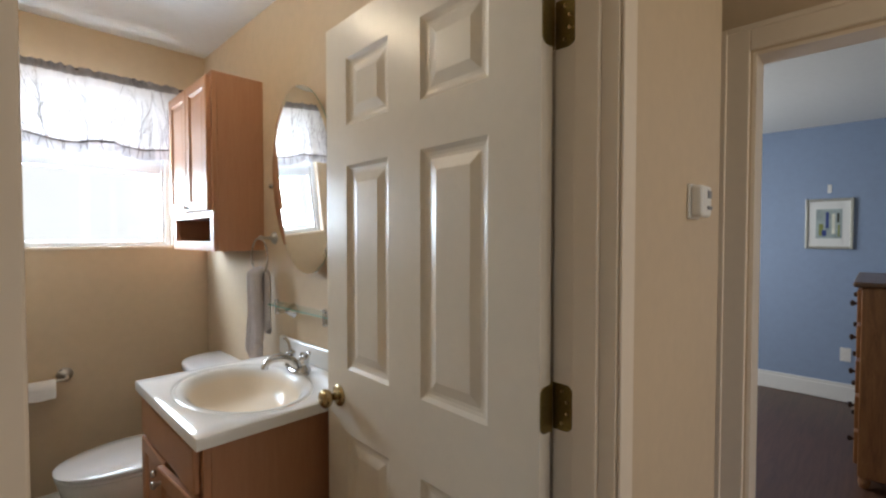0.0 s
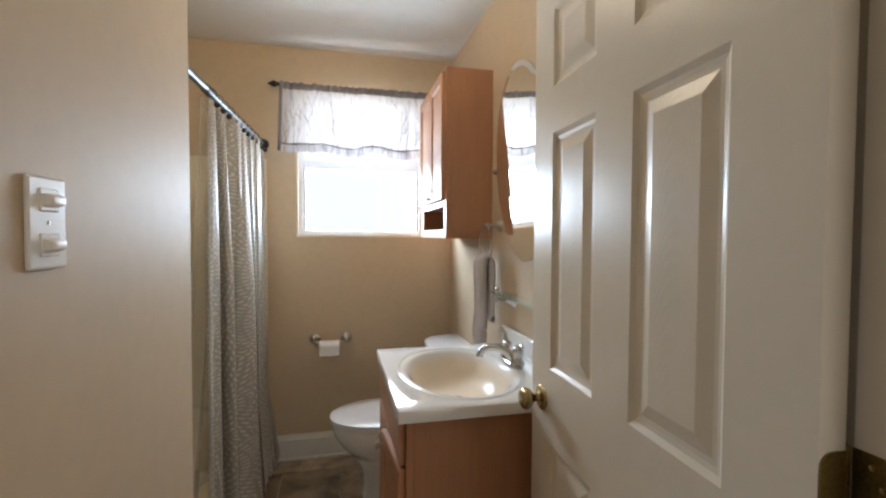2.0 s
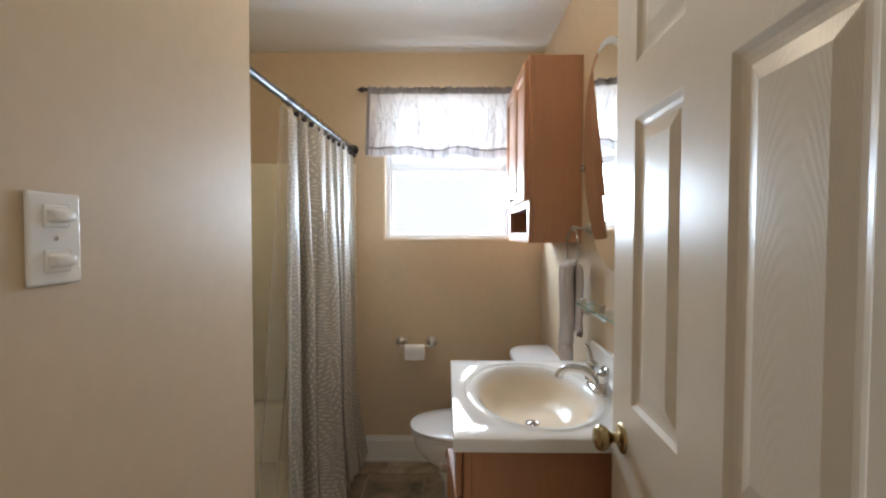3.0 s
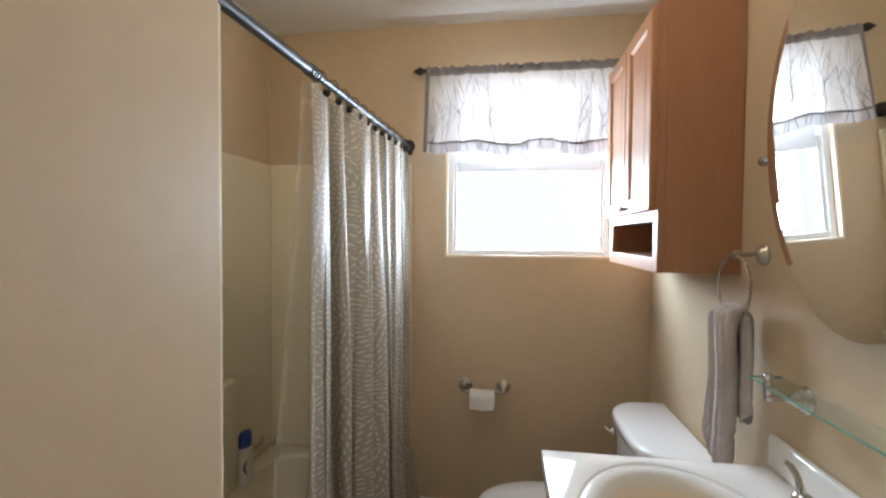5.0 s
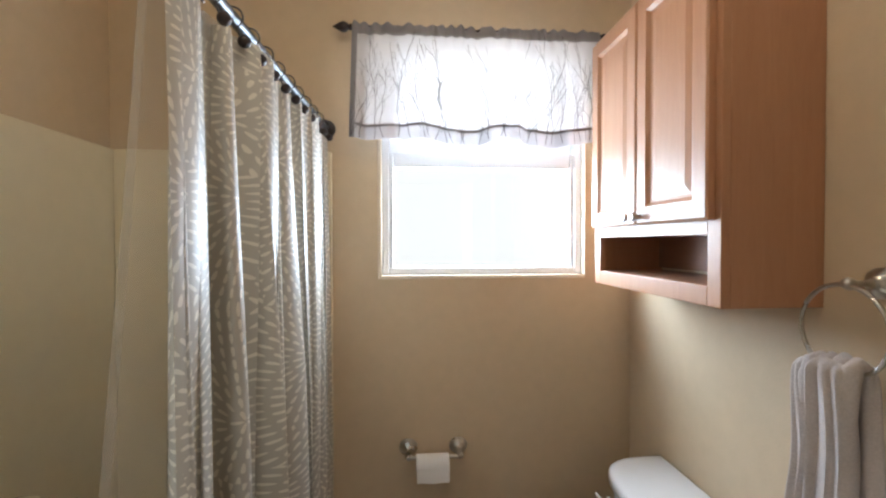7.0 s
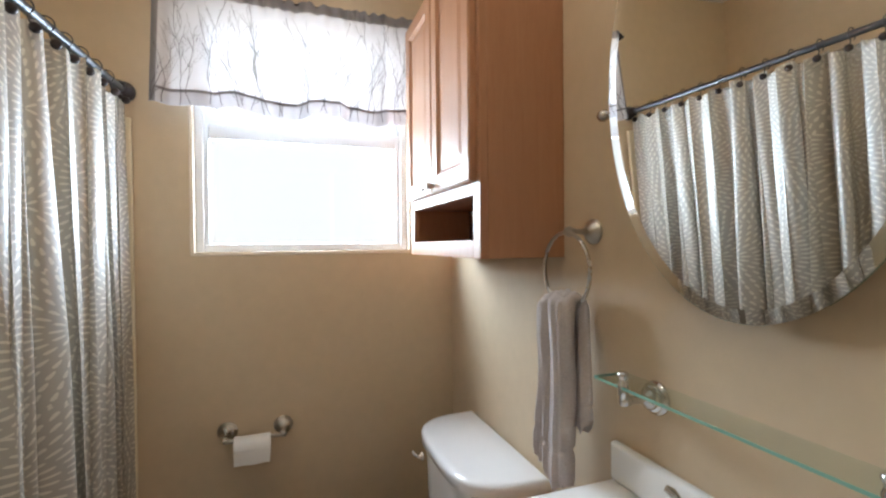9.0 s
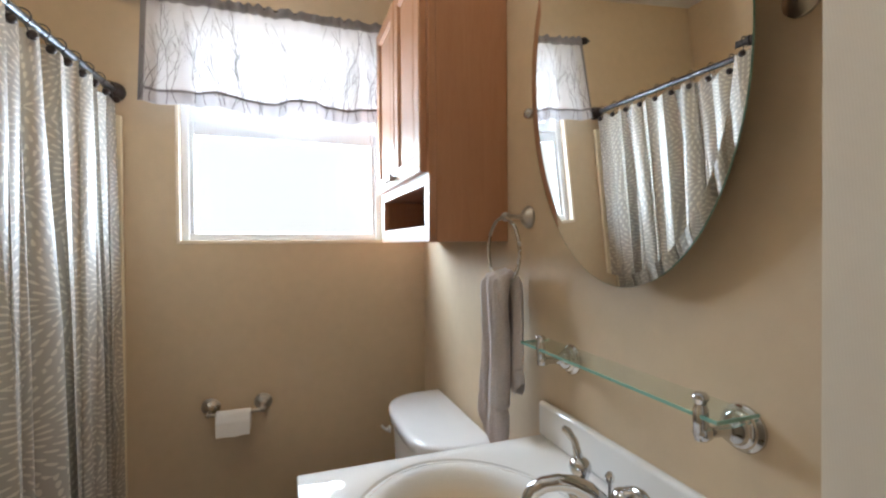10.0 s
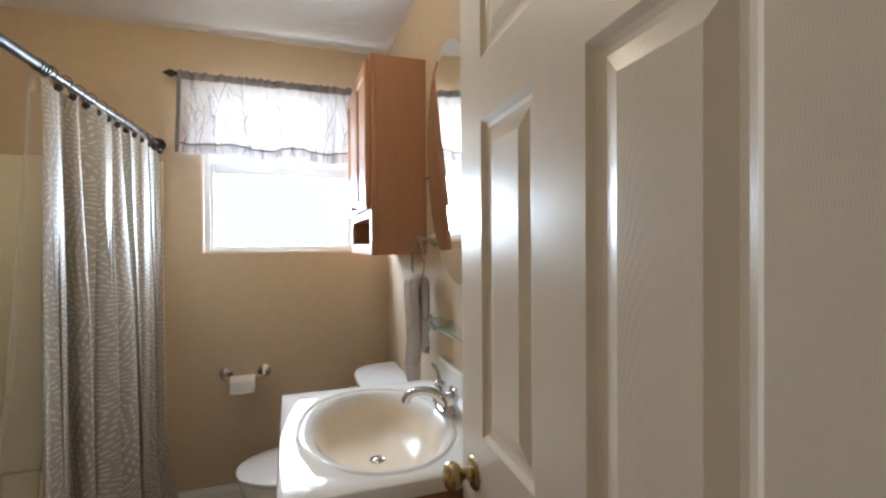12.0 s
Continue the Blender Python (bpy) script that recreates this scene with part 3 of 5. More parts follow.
for z in (0.28, 1.079, 1.790):
    h = part("hinge", lathe([(0.004, -0.049), (0.0065, -0.047), (0.0065, -0.0275), (0.0055, -0.027), (0.0065, -0.0265), (0.0065, -0.0095), (0.0055, -0.009), (0.0065, -0.0085), (0.0065, 0.0085), (0.0055, 0.009), (0.0065, 0.0095), (0.0065, 0.0265), (0.0055, 0.027), (0.0065, 0.0275), (0.0065, 0.047), (0.004, 0.049)], (0.769, 0.4115, z), "Z", 16), OLDBRASS, door, "tarnished brass hinge", smooth=True)
    bm = hinge_plate(0.763, FX0 + 0.001, z)
    bmesh.ops.translate(bm, verts=bm.verts[:], vec=(0, FY0 - 0.0021, 0))
    part("hinge_leaf", swung(bm), OLDBRASS, h, smooth=True, sharp=30)
    bm = hinge_plate(0.004, 0.044, z)
    bmesh.ops.rotate(bm, verts=bm.verts[:], cent=(0, 0, 0), matrix=Matrix.Rotation(radians(-90), 3, "Z"))
    bmesh.ops.translate(bm, verts=bm.verts[:], vec=(DR - 0.0056, SN + 0.003, 0))
    part("hinge_leaf", bm, OLDBRASS, h, smooth=True, sharp=30)
    for dz in (-0.030, -0.010, 0.012, 0.031):
        part("screw", lathe([(0.0042, 0), (0.0036, 0.0012), (0.001, 0.0004)], (DR - 0.0056, SN - 0.020 - 0.010 * (abs(dz) < 0.02), z + dz), Vector((-1, 0, 0)), 12), BRASS, h, smooth=True)

# ---- window ----
window = thing("window_1", (0.37, WY + 0.05, OZ0), "white vinyl single-hung window with bright daylight behind", "window", kind="structure")
Y0 = WY + 0.028


def frame_rect(x0, x1, z0, z1, w, y0, y1, bevel=0.003):
    bm = box(x0, x0 + w, y0, y1, z0, z1, bevel)
    box(x1 - w, x1, y0, y1, z0, z1, bevel, bm=bm)
    box(x0 + w, x1 - w, y0, y1, z0, z0 + w, bevel, bm=bm)
    box(x0 + w, x1 - w, y0, y1, z1 - w, z1, bevel, bm=bm)
    return bm


part("window_frame", frame_rect(OX0 + 0.012, OX1 - 0.004, OZ0 + 0.012, OZ1 - 0.004, 0.026, Y0, Y0 + 0.07), WHITE, window)
bm = box(OX0, OX0 + 0.012, WY - 0.003, Y0 + 0.08, OZ0, OZ1, 0.002)
box(OX1 - 0.004, OX1 - 0.001, WY - 0.003, Y0 + 0.08, OZ0, OZ1, 0.001, bm=bm)
box(OX0 + 0.012, OX1 - 0.004, WY - 0.004, Y0 + 0.08, OZ0 - 0.001, OZ0 + 0.012, 0.002, bm=bm)
part("window_sill", bm, TRIM, window)
ls = part("sash", frame_rect(OX0 + 0.038, OX1 - 0.03, OZ0 + 0.026, 1.80, 0.016, Y0 + 0.012, Y0 + 0.049), WHITE, window)
part("meeting_rail", box(OX0 + 0.056, OX1 - 0.048, Y0 + 0.008, Y0 + 0.044, 1.745, 1.80, 0.004), WHITE, ls)
part("track_cover", box(OX0 + 0.04, OX1 - 0.032, Y0 + 0.041, Y0 + 0.048, 1.78, 1.85, 0.002), WHITE, window)
p = part("pane", box(OX0 + 0.05, OX1 - 0.045, Y0 + 0.050, Y0 + 0.054, OZ0 + 0.04, 1.76), PANE, ls)
p.visible_shadow = False
# grey strip modelled for the shadow line between sash and pane
SHADOW_LINE = mat("grey_shadow_line", (0.60, 0.62, 0.65), 0.6)
part("shadow_strip", frame_rect(OX0 + 0.0535, OX1 - 0.0455, OZ0 + 0.0415, 1.752, 0.003, Y0 + 0.046, Y0 + 0.0495, 0.0005), SHADOW_LINE, ls, "grey strip standing in for the shadow line round the pane")
us = part("sash", frame_rect(OX0 + 0.038, OX1 - 0.03, 1.77, OZ1 - 0.03, 0.03, Y0 + 0.042, Y0 + 0.068), WHITE, window)
p = part("pane", box(OX0 + 0.06, OX1 - 0.055, Y0 + 0.054, Y0 + 0.058, 1.79, OZ1 - 0.055), PANE, us)
p.visible_shadow = False

GLARE = bpy.data.materials.new("overcast_glare")
GLARE.use_nodes = True
GLARE.node_tree.nodes["Principled BSDF"].inputs["Emission Color"].default_value = (0.99, 0.99, 1.0, 1)
GLARE.node_tree.nodes["Principled BSDF"].inputs["Base Color"].default_value = (0, 0, 0, 1)
GLARE.node_tree.nodes["Principled BSDF"].inputs["Specular IOR Level"].default_value = 0
GLARE.node_tree.nodes["Principled BSDF"].inputs["Emission Strength"].default_value = 1.1
structure("backdrop", box(-14, 14, 9.0, 9.1, -0.4, 14), GLARE, "bright white overcast sky outside the window", "backdrop")
structure("ground", box(-60, 60, -60, 60, -0.6, -0.4), mat("lawn_ground", (0.10, 0.12, 0.05), 0.95, grain=0.4, scale=2), "plain lawn outside the house", "ground")

# baseboard
bm = box(WING - 0.1, WX, WY - 0.014, WY, 0, 0.128, 0.003)
box(WING - 0.1, WX, WY - 0.010, WY, 0.128, 0.140, 0.003, bm=bm)
box(WING - 0.1, WX, WY - 0.006, WY, 0.140, 0.155, 0.003, bm=bm)
box(WING - 0.1, WX, WY - 0.026, WY - 0.014, 0, 0.020, 0.006, bm=bm)
structure("baseboard", bm, WHITE_TRIM, "white moulded baseboard with quarter round", "baseboard")
bm = box(WING, WING + 0.014, SN + 0.02, WEND - 0.005, 0, 0.128, 0.003)
box(WING, WING + 0.010, SN + 0.02, WEND - 0.005, 0.128, 0.155, 0.004, bm=bm)
structure("baseboard_partition", bm, WHITE_TRIM, "white moulded baseboard", "baseboard")

# ---- tub and surround ----
tub = thing("bathtub", (-0.55, 2.03, 0), "almond fibreglass bathtub with moulded wall surround", "bathtub")
SZ = 1.786
TX0, TX1, TY0, TY1, TZ = TUBX + 0.004, -0.215, WEND + 0.004, WY - 0.004, 0.37
bm = box(TX0, TX0 + 0.016, TY0, TY1, TZ, SZ, 0.004)
part("back_panel", bm, SURROUND, tub)
part("end_panel", box(TX0 + 0.017, TX1 + 0.055, TY1 - 0.016, TY1, TZ, SZ, 0.004), SURROUND, tub)
part("end_panel", box(TX0 + 0.017, WING - 0.008, TY0, TY0 + 0.016, TZ, SZ, 0.004), SURROUND, tub)


def rounded_ring(x0, x1, y0, y1, r, z, n=6):
    pts = []
    for cx, cy, a0 in ((x1 - r, y1 - r, 0), (x0 + r, y1 - r, 90), (x0 + r, y0 + r, 180), (x1 - r, y0 + r, 270)):
        for k in range(n + 1):
            a = radians(a0 + 90 * k / n)
            pts.append((cx + r * math.cos(a), cy + r * math.sin(a), z))
    return pts


RX0, RX1, RY0, RY1 = TX0 + 0.017, TX1, TY0 + 0.017, TY1 - 0.017
rings = [rounded_ring(RX0, RX1, RY0, RY1, 0.012, 0.002), rounded_ring(RX0, RX1, RY0, RY1, 0.012, TZ - 0.02), rounded_ring(RX0 + 0.006, RX1 - 0.006, RY0 + 0.006, RY1 - 0.006, 0.02, TZ),
         rounded_ring(RX0 + 0.06, RX1 - 0.07, RY0 + 0.07, RY1 - 0.07, 0.14, TZ), rounded_ring(RX0 + 0.075, RX1 - 0.085, RY0 + 0.09, RY1 - 0.09, 0.14, TZ - 0.02), rounded_ring(RX0 + 0.13, RX1 - 0.14, RY0 + 0.2, RY1 - 0.15, 0.12, 0.07)]
part("basin", loft(rings), SURROUND, tub, smooth=True)
# moulded seat-back ledge on the long wall
bm = box(TX0 + 0.012, TX0 + 0.085, 2.12, 2.412, TZ - 0.01, 0.836, 0.022, 4)
part("corner_ledge", bm, SURROUND, tub, smooth=True)
part("overflow_knob", lathe([(0.02, 0), (0.018, 0.006), (0.008, 0.02)], (TX0 + 0.084, 2.213, 0.752), "X", 16), BRONZE, tub, smooth=True)
# tan bar of soap by the tub's back wall
part("soap_bar", tube([(TX0 + 0.03, 2.6, 0.435), (TX0 + 0.05, 2.64, 0.445), (TX0 + 0.03, 2.7, 0.45)], 0.01, 10), mat("tan_soap", (0.45, 0.28, 0.14), 0.5), tub)

bottle = thing("shampoo_bottle", (-0.815, 2.50, TZ), "white shampoo bottle with a dark blue cap on the tub rim", "bottle")
BXc, BYc = -0.815, 2.455


def oval(cx, cy, rx, ry, z, n=24):
    return [(cx + rx * math.cos(2 * math.pi * k / n), cy + ry * math.sin(2 * math.pi * k / n), z) for k in range(n)]


bottle.location = (BXc, BYc, TZ)
part("body", loft([oval(BXc, BYc, 0.024, 0.036, TZ), oval(BXc, BYc, 0.028, 0.04, TZ + 0.01), oval(BXc, BYc, 0.028, 0.04, TZ + 0.12), oval(BXc, BYc, 0.024, 0.034, TZ + 0.155)]), PLASTIC, bottle, smooth=True)
part("cap", loft([oval(BXc, BYc, 0.0245, 0.035, TZ + 0.155), oval(BXc, BYc, 0.024, 0.034, TZ + 0.205), oval(BXc, BYc + 0.004, 0.018, 0.026, TZ + 0.215)]), BLUECAP, bottle, "dark blue cap", smooth=True)
part("label", sheet(lambda u, v: (BXc + 0.0289 * math.cos(-0.55 - (0.55 - 0.30 * u) * math.cos((v - 0.5) * math.pi)), BYc + 0.0410 * math.sin(-0.55 - (0.55 - 0.30 * u) * math.cos((v - 0.5) * math.pi)), TZ + 0.035 + 0.075 * v), 4, 14), BLUECAP, bottle, "dark blue crescent on the label")

# curtain rod
ZR = 1.868
RA, RB = Vector((-0.237, WEND, ZR)), Vector((-0.178, WY, ZR))
rod = thing("shower_rod", tuple((RA + RB) / 2), "gunmetal tension shower rod with ribbed collars", "curtain rod")
RD = (RB - RA).normalized()
part("outer_tube", tube([RA + RD * 0.01, RA + RD * 0.52], 0.0145, 16), ROD, rod, smooth=True)
part("inner_tube", tube([RA + RD * 0.52, RB - RD * 0.01], 0.0115, 16), ROD, rod, smooth=True)
for d in (0.50, 0.515, 0.53, 0.545):
    part("collar", lathe([(0.012, -0.005), (0.0175, -0.003), (0.0175, 0.003), (0.012, 0.005)], RA + RD * d, RD, 18), ROD, rod, smooth=True)
LEN = (RB - RA).length
for o, ax in ((RA, RD), (RB, -RD)):
    part("end_flange", lathe([(0.030, 0.0), (0.032, 0.008), (0.030, 0.022), (0.022, 0.03), (0.022, 0.045), (0.013, 0.052)], o, ax, 24), BRONZE, rod, "dark bronze end cap", smooth=True)

# curtain, hooks, liner
C0, C1 = 0.485, LEN - 0.04
CTOP, CBOT = 1.850, 0.07
FOLDS = 12


def fold(u, v, amp, shift):
    """Depth of the pleats at u along the curtain and v down it, in metres: narrow ridges, wide hollows, no two alike."""
    a = u * FOLDS * 2 * math.pi
    b = a + 0.7 * math.sin(a * 0.37 + 0.5 * v + shift) + 0.5 * math.sin(a * 0.19 + 2.3)
    w = amp * (0.55 + 0.5 * min(1, v * 2.5)) * (0.85 + 0.4 * math.sin(a * 0.31 + 1.7))
    ridge = 2 * (0.5 + 0.5 * math.sin(b)) ** 1.5 - 0.88
    side = 0.22 * math.sin(2 * b + 0.8 + 1.3 * math.sin(a * 0.27)) * min(1, 0.3 + v * 3)
    return w * (ridge + side) + 0.016 * math.sin(a * 0.23 + 2.0 + 1.1 * v) + 0.004 * math.sin(3 * b + 5 * v) * min(1, v * 4)


def curtain_point(u, v):
    s = C0 + (C1 - C0) * u - 0.02 * v * (1 - u) ** 2
    p = RA + RD * (s + 0.028 * math.sin(u * FOLDS * 4 * math.pi + 0.8 * math.sin(u * 9)) * min(1, 0.25 + v))
    hang = abs(math.sin((u - 0.05) * math.pi * 11))
    z = CTOP + (CBOT - CTOP) * v - 0.022 * hang * (1 - v) ** 14
    out = 0.006 + 0.016 * v + fold(u, v, 0.036, 0.0) * min(1, 0.4 + 6 * u) * (1 - 0.35 * u ** 3) + 0.30 * max(0, v - 0.78) * u ** 2
    return (p.x + out, p.y - 0.02 * v * u, z)


curtain = thing("shower_curtain", (-0.15, 2.3, CBOT), "taupe shower curtain printed with white bursts of dashes", "curtain")
part("fabric", sheet(curtain_point, 420, 70, uv=lambda u, v: (u * 2.0, v * 1.78)), BURST, curtain, smooth=True)


def liner_point(u, v):
    s = C0 - 0.20 * v ** 1.2 + (C1 - C0 + 0.20 * v ** 1.2) * u
    p = RA + RD * s
    return (p.x - 0.012 - 0.055 * v + (0.004 + 0.018 * v) * math.sin(u * 40 + 2 * v), p.y, CTOP - 0.012 + (0.18 - CTOP) * v)


liner = thing("shower_liner", (-0.27, 2.2, 0.2), "translucent frosted shower liner behind the curtain", "curtain liner")
part("film", sheet(liner_point, 120, 20), LINER, liner, smooth=True)
part("edge_hem", sheet(lambda u, v: Vector(liner_point(u * 0.012, v)) + Vector((0.0015, 0, 0)), 2, 20), LINER, liner, "doubled edge hem", smooth=True)
part("top_band", sheet(lambda u, v: Vector(liner_point(u, v * 0.025)) + Vector((0.0015, 0, 0)), 120, 2), LINER, liner, "doubled top band", smooth=True)

proto = None
for k in range(12):
    s = C0 + 0.075 + (C1 - C0 - 0.10) * k / 11
    c = RA + RD * s
    if proto is None:
        proto = thing("curtain_hook", tuple(c), "dark bronze roller hook with a ball end", "curtain hook", "curtain hooks on the rod")
        pts = [c + Vector((0.019 * math.cos(a), 0, 0.019 * math.sin(a))) for a in np.linspace(-1.2, 4.2, 18)]
        part("wire", tube([pts[0] + Vector((0.010, 0, -0.024))] + pts, 0.0018, 8), ROD, proto, smooth=True)
        part("ball", ball(c + Vector((0.021, 0.0, -0.042)), 0.0115), BRONZE, proto, smooth=True)
        first = c
    else:
        copy_thing(proto, Matrix.Translation(c))

# ---- valance ----
VX0, VX1, VZ0, VZ1 = -0.080, 0.785, 1.812, 2.217
valance_rod = thing("window_rod", (0.35, WY - 0.06, 2.205), "thin dark bronze curtain rod with pointed finials", "curtain rod")
part("bar", tube([(VX0 - 0.005, WY - 0.06, 2.205), (VX1 + 0.02, WY - 0.06, 2.205)], 0.007, 12), BRONZE, valance_rod, smooth=True)
for x, s in ((VX0 - 0.005, -1), (VX1 + 0.02, 1)):
    part("finial", lathe([(0.008, -0.004), (0.011, 0.0), (0.011, 0.006), (0.008, 0.009), (0.014, 0.014), (0.0185, 0.024), (0.016, 0.036), (0.008, 0.05), (0.003, 0.06), (0.0, 0.064)], (x, WY - 0.06, 2.205), Vector((s, 0, 0)), 20), BRONZE, valance_rod, smooth=True)
for x in (VX0 + 0.03, VX1 - 0.01):
    part("bracket", tube([(x, WY - 0.06, 2.198), (x, WY - 0.03, 2.185), (x, WY, 2.185)], 0.005, 10), BRONZE, valance_rod, smooth=True)


def valance_point(u, v, off=0.0):
    x = VX0 + (VX1 - VX0) * u
    flap = max(0.0, 1 - u / 0.19)
    g = 2.0 * math.sin(u * 130 + 3 * math.sin(u * 17)) * max(0, 1 - v * 5) + 0.55 * math.sin(u * 64 + math.sin(u * 21) * 1.6) + 0.45 * math.sin(u * 33 + 1)
    y = WY - 0.06 - 0.0175 - 0.004 * g * (1 - v) - v * (0.004 + 0.014 * math.sin(u * 23 + 0.6) + 0.010 * math.sin(u * 51 + 2 * math.sin(u * 9)) + 0.004 * math.sin(u * 97)) - off
    if v < 0.05:
        y += 0.012 * (1 - v / 0.05)
    z = VZ1 - (VZ1 - VZ0 + 0.012 * math.sin(u * 17 + 0.4)) * v + (0.003 * math.sin(u * 150) + 0.002 * math.sin(u * 61)) * (1 - v) ** 8
    z += 0.016 * v ** 3 * max(0.0, min(1.0, (0.20 - u) / 0.025))
    return Vector((x - 0.03 * flap * v * 0.4, y, z))


valance = thing("window_valance", (0.35, WY - 0.07, VZ0), "sheer pale valance printed with grey bare branches", "valance")
part("cloth", sheet(lambda u, v: valance_point(u, v), 180, 30), SHEER, valance, smooth=True)
part("rod_pocket", sheet(lambda u, v: valance_point(u, v * 0.105, 0.003), 180, 4), HEMCLOTH, valance, "gathered rod pocket", smooth=True)
part("bottom_hem", sheet(lambda u, v: valance_point(u, 0.862 + v * 0.026, 0.002), 180, 2), STITCH, valance, "stitched hem band", smooth=True)
part("side_hem", sheet(lambda u, v: valance_point(u * 0.022, v, 0.003), 3, 20), HEMCLOTH, valance, smooth=True)
part("bottom_fold", sheet(lambda u, v: valance_point(u, 0.885 + v * 0.115, 0.002), 180, 3), SHEER, valance, smooth=True)
part("care_label", sheet(lambda u, v: valance_point(0.055 + u * 0.022, 0.10 + v * 0.09, -0.004), 3, 4), mat("brown_label", (0.30, 0.22, 0.14), 0.8), valance)


def branches():
    """Bare twigs printed up the cloth: tapering ribbons that fork."""
    rnd = random.Random(5)
    bm = bmesh.new()

    def grow(u, v, du, dv, width, left, depth):
        pts = [(u, v)]
        for k in range(left):
            du = 0.93 * du + rnd.gauss(0, 0.0020)
            u += du
            v += dv
            if not (0.006 < u < 0.99) or v < 0.05:
                break
            pts.append((u, v))
            if depth < 3 and rnd.random() < 0.26:
                grow(u, v, du + rnd.choice((-1, 1)) * rnd.uniform(0.0025, 0.006), dv * rnd.uniform(0.7, 0.95), width * 0.62, int((left - k) * 0.6), depth + 1)
        for i, ((a, b), (c, d)) in enumerate(zip(pts, pts[1:])):
            w0, w1 = width * (1 - 0.6 * i / len(pts)), width * (1 - 0.6 * (i + 1) / len(pts))
            vs = [bm.verts.new(valance_point(max(0, min(1, q)), min(1, r), 0.0048)) for q, r in ((a - w0, b), (a + w0, b), (c + w1, d), (c - w1, d))]
            bm.faces.new(vs)

    u = 0.022
    while u < 0.98:
        for _ in range(rnd.choice((1, 1, 2))):
            uu = u + rnd.uniform(-0.02, 0.02)
            grow(uu, rnd.uniform(0.97, 1.0), rnd.gauss(0, 0.003), -0.034, rnd.uniform(0.0009, 0.0015), rnd.randint(20, 29), 0)
        u += rnd.uniform(0.034, 0.052)
    return bm


tagged(part("branch_print", branches(), PRINT, valance, "grey branch print"), kind="stuff")

# ---- wall cabinet ----
wc = thing("wall_cabinet", (0.84, 2.365, 1.33), "stained maple two-door wall cabinet with an open cubby", "cabinet")
AX, AY0, AY1, AZ0, AZ1 = 0.721, 2.037, 2.626, 1.335, 2.117
bm = box(AX + 0.02, WX - 0.001, AY0, AY0 + 0.016, AZ0, AZ1, 0.0015)
part("side_panel", bm, MAPLE, wc)
part("side_panel", box(AX + 0.02, WX - 0.001, AY1 - 0.016, AY1, AZ0, AZ1, 0.0015), MAPLE, wc)
part("top_panel", box(AX + 0.02, WX - 0.001, AY0 + 0.017, AY1 - 0.017, AZ1 - 0.016, AZ1 - 0.001), MAPLE, wc)
part("bottom_panel", box(AX + 0.02, WX - 0.001, AY0 + 0.017, AY1 - 0.017, AZ0 + 0.012, AZ0 + 0.042), MAPLE_SHADED, wc)
part("shelf", box(AX + 0.02, WX - 0.001, AY0 + 0.017, AY1 - 0.017, 1.484, 1.500), MAPLE_SHADED, wc)
part("back_panel", box(WX - 0.012, WX - 0.002, AY0 + 0.017, AY1 - 0.017, AZ0 + 0.05, AZ1 - 0.017), MAPLE_SHADED, wc)
bm = box(AX, AX + 0.0195, AY0, AY0 + 0.04, AZ0, AZ1, 0.0015)
box(AX, AX + 0.0195, AY1 - 0.04, AY1, AZ0, AZ1, 0.0015, bm=bm)
box(AX, AX + 0.0195, AY0 + 0.0405, AY1 - 0.0405, AZ0, AZ0 + 0.042, 0.0015, bm=bm)
box(AX, AX + 0.0195, AY0 + 0.0405, AY1 - 0.0405, 1.483, 1.54, 0.0015, bm=bm)
box(AX, AX + 0.0195, AY0 + 0.0405, AY1 - 0.0405, AZ1 - 0.04, AZ1, 0.0015, bm=bm)
part("face_frame", bm, MAPLE, wc)


def panel_door(name, x, y0, y1, z0, z1, parent, th=0.019, rail=0.05, label="", turn=0.0, knob=None):
    """Frame door facing -x with a sunk flat panel and a bead; turn swings it about its y0 or y1 edge."""
    bm = bmesh.new()
    rows = [[bm.verts.new((xx, a, b)) for a, b in ((y0 + i, z0 + i), (y1 - i, z0 + i), (y1 - i, z1 - i), (y0 + i, z1 - i))]
            for i, xx in ((0.0, x), (0.0, x - th + 0.004), (0.005, x - th), (rail - 0.006, x - th), (rail + 0.003, x - th + 0.008), (rail + 0.010, x - th + 0.009), (rail + 0.03, x - th + 0.0055))]
    for r0, r1 in zip(rows, rows[1:]):
        for k in range(4):
            bm.faces.new((r0[k], r0[(k + 1) % 4], r1[(k + 1) % 4], r1[k]))
    bm.faces.new(rows[-1])
    bm.faces.new(rows[0])
    if turn:
        pivot = Vector((x, y0 if turn > 0 else y1, 0))
        bmesh.ops.rotate(bm, verts=bm.verts[:], cent=pivot, matrix=Matrix.Rotation(radians(turn), 3, "Z"))
    ob = part(name, bm, MAPLE, parent, label)
    if knob:
        kb = lathe([(0.006, 0), (0.005, 0.010), (0.011, 0.017), (0.0125, 0.022), (0.009, 0.027)], (x - th + 0.001, *knob), Vector((-1, 0, 0)), 20)
        if turn:
            bmesh.ops.rotate(kb, verts=kb.verts[:], cent=pivot, matrix=Matrix.Rotation(radians(turn), 3, "Z"))
        part("knob", kb, NICKEL, ob, "satin nickel knob", smooth=True)
    return ob


AM = (AY0 + AY1) / 2
panel_door("cabinet_door", AX - 0.001, AY0 + 0.016, AM - 0.002, 1.514, AZ1 - 0.020, wc, knob=(AM - 0.022, 1.534))
panel_door("cabinet_door", AX - 0.001, AM + 0.002, AY1 - 0.016, 1.514, AZ1 - 0.020, wc, knob=(AM + 0.022, 1.534))

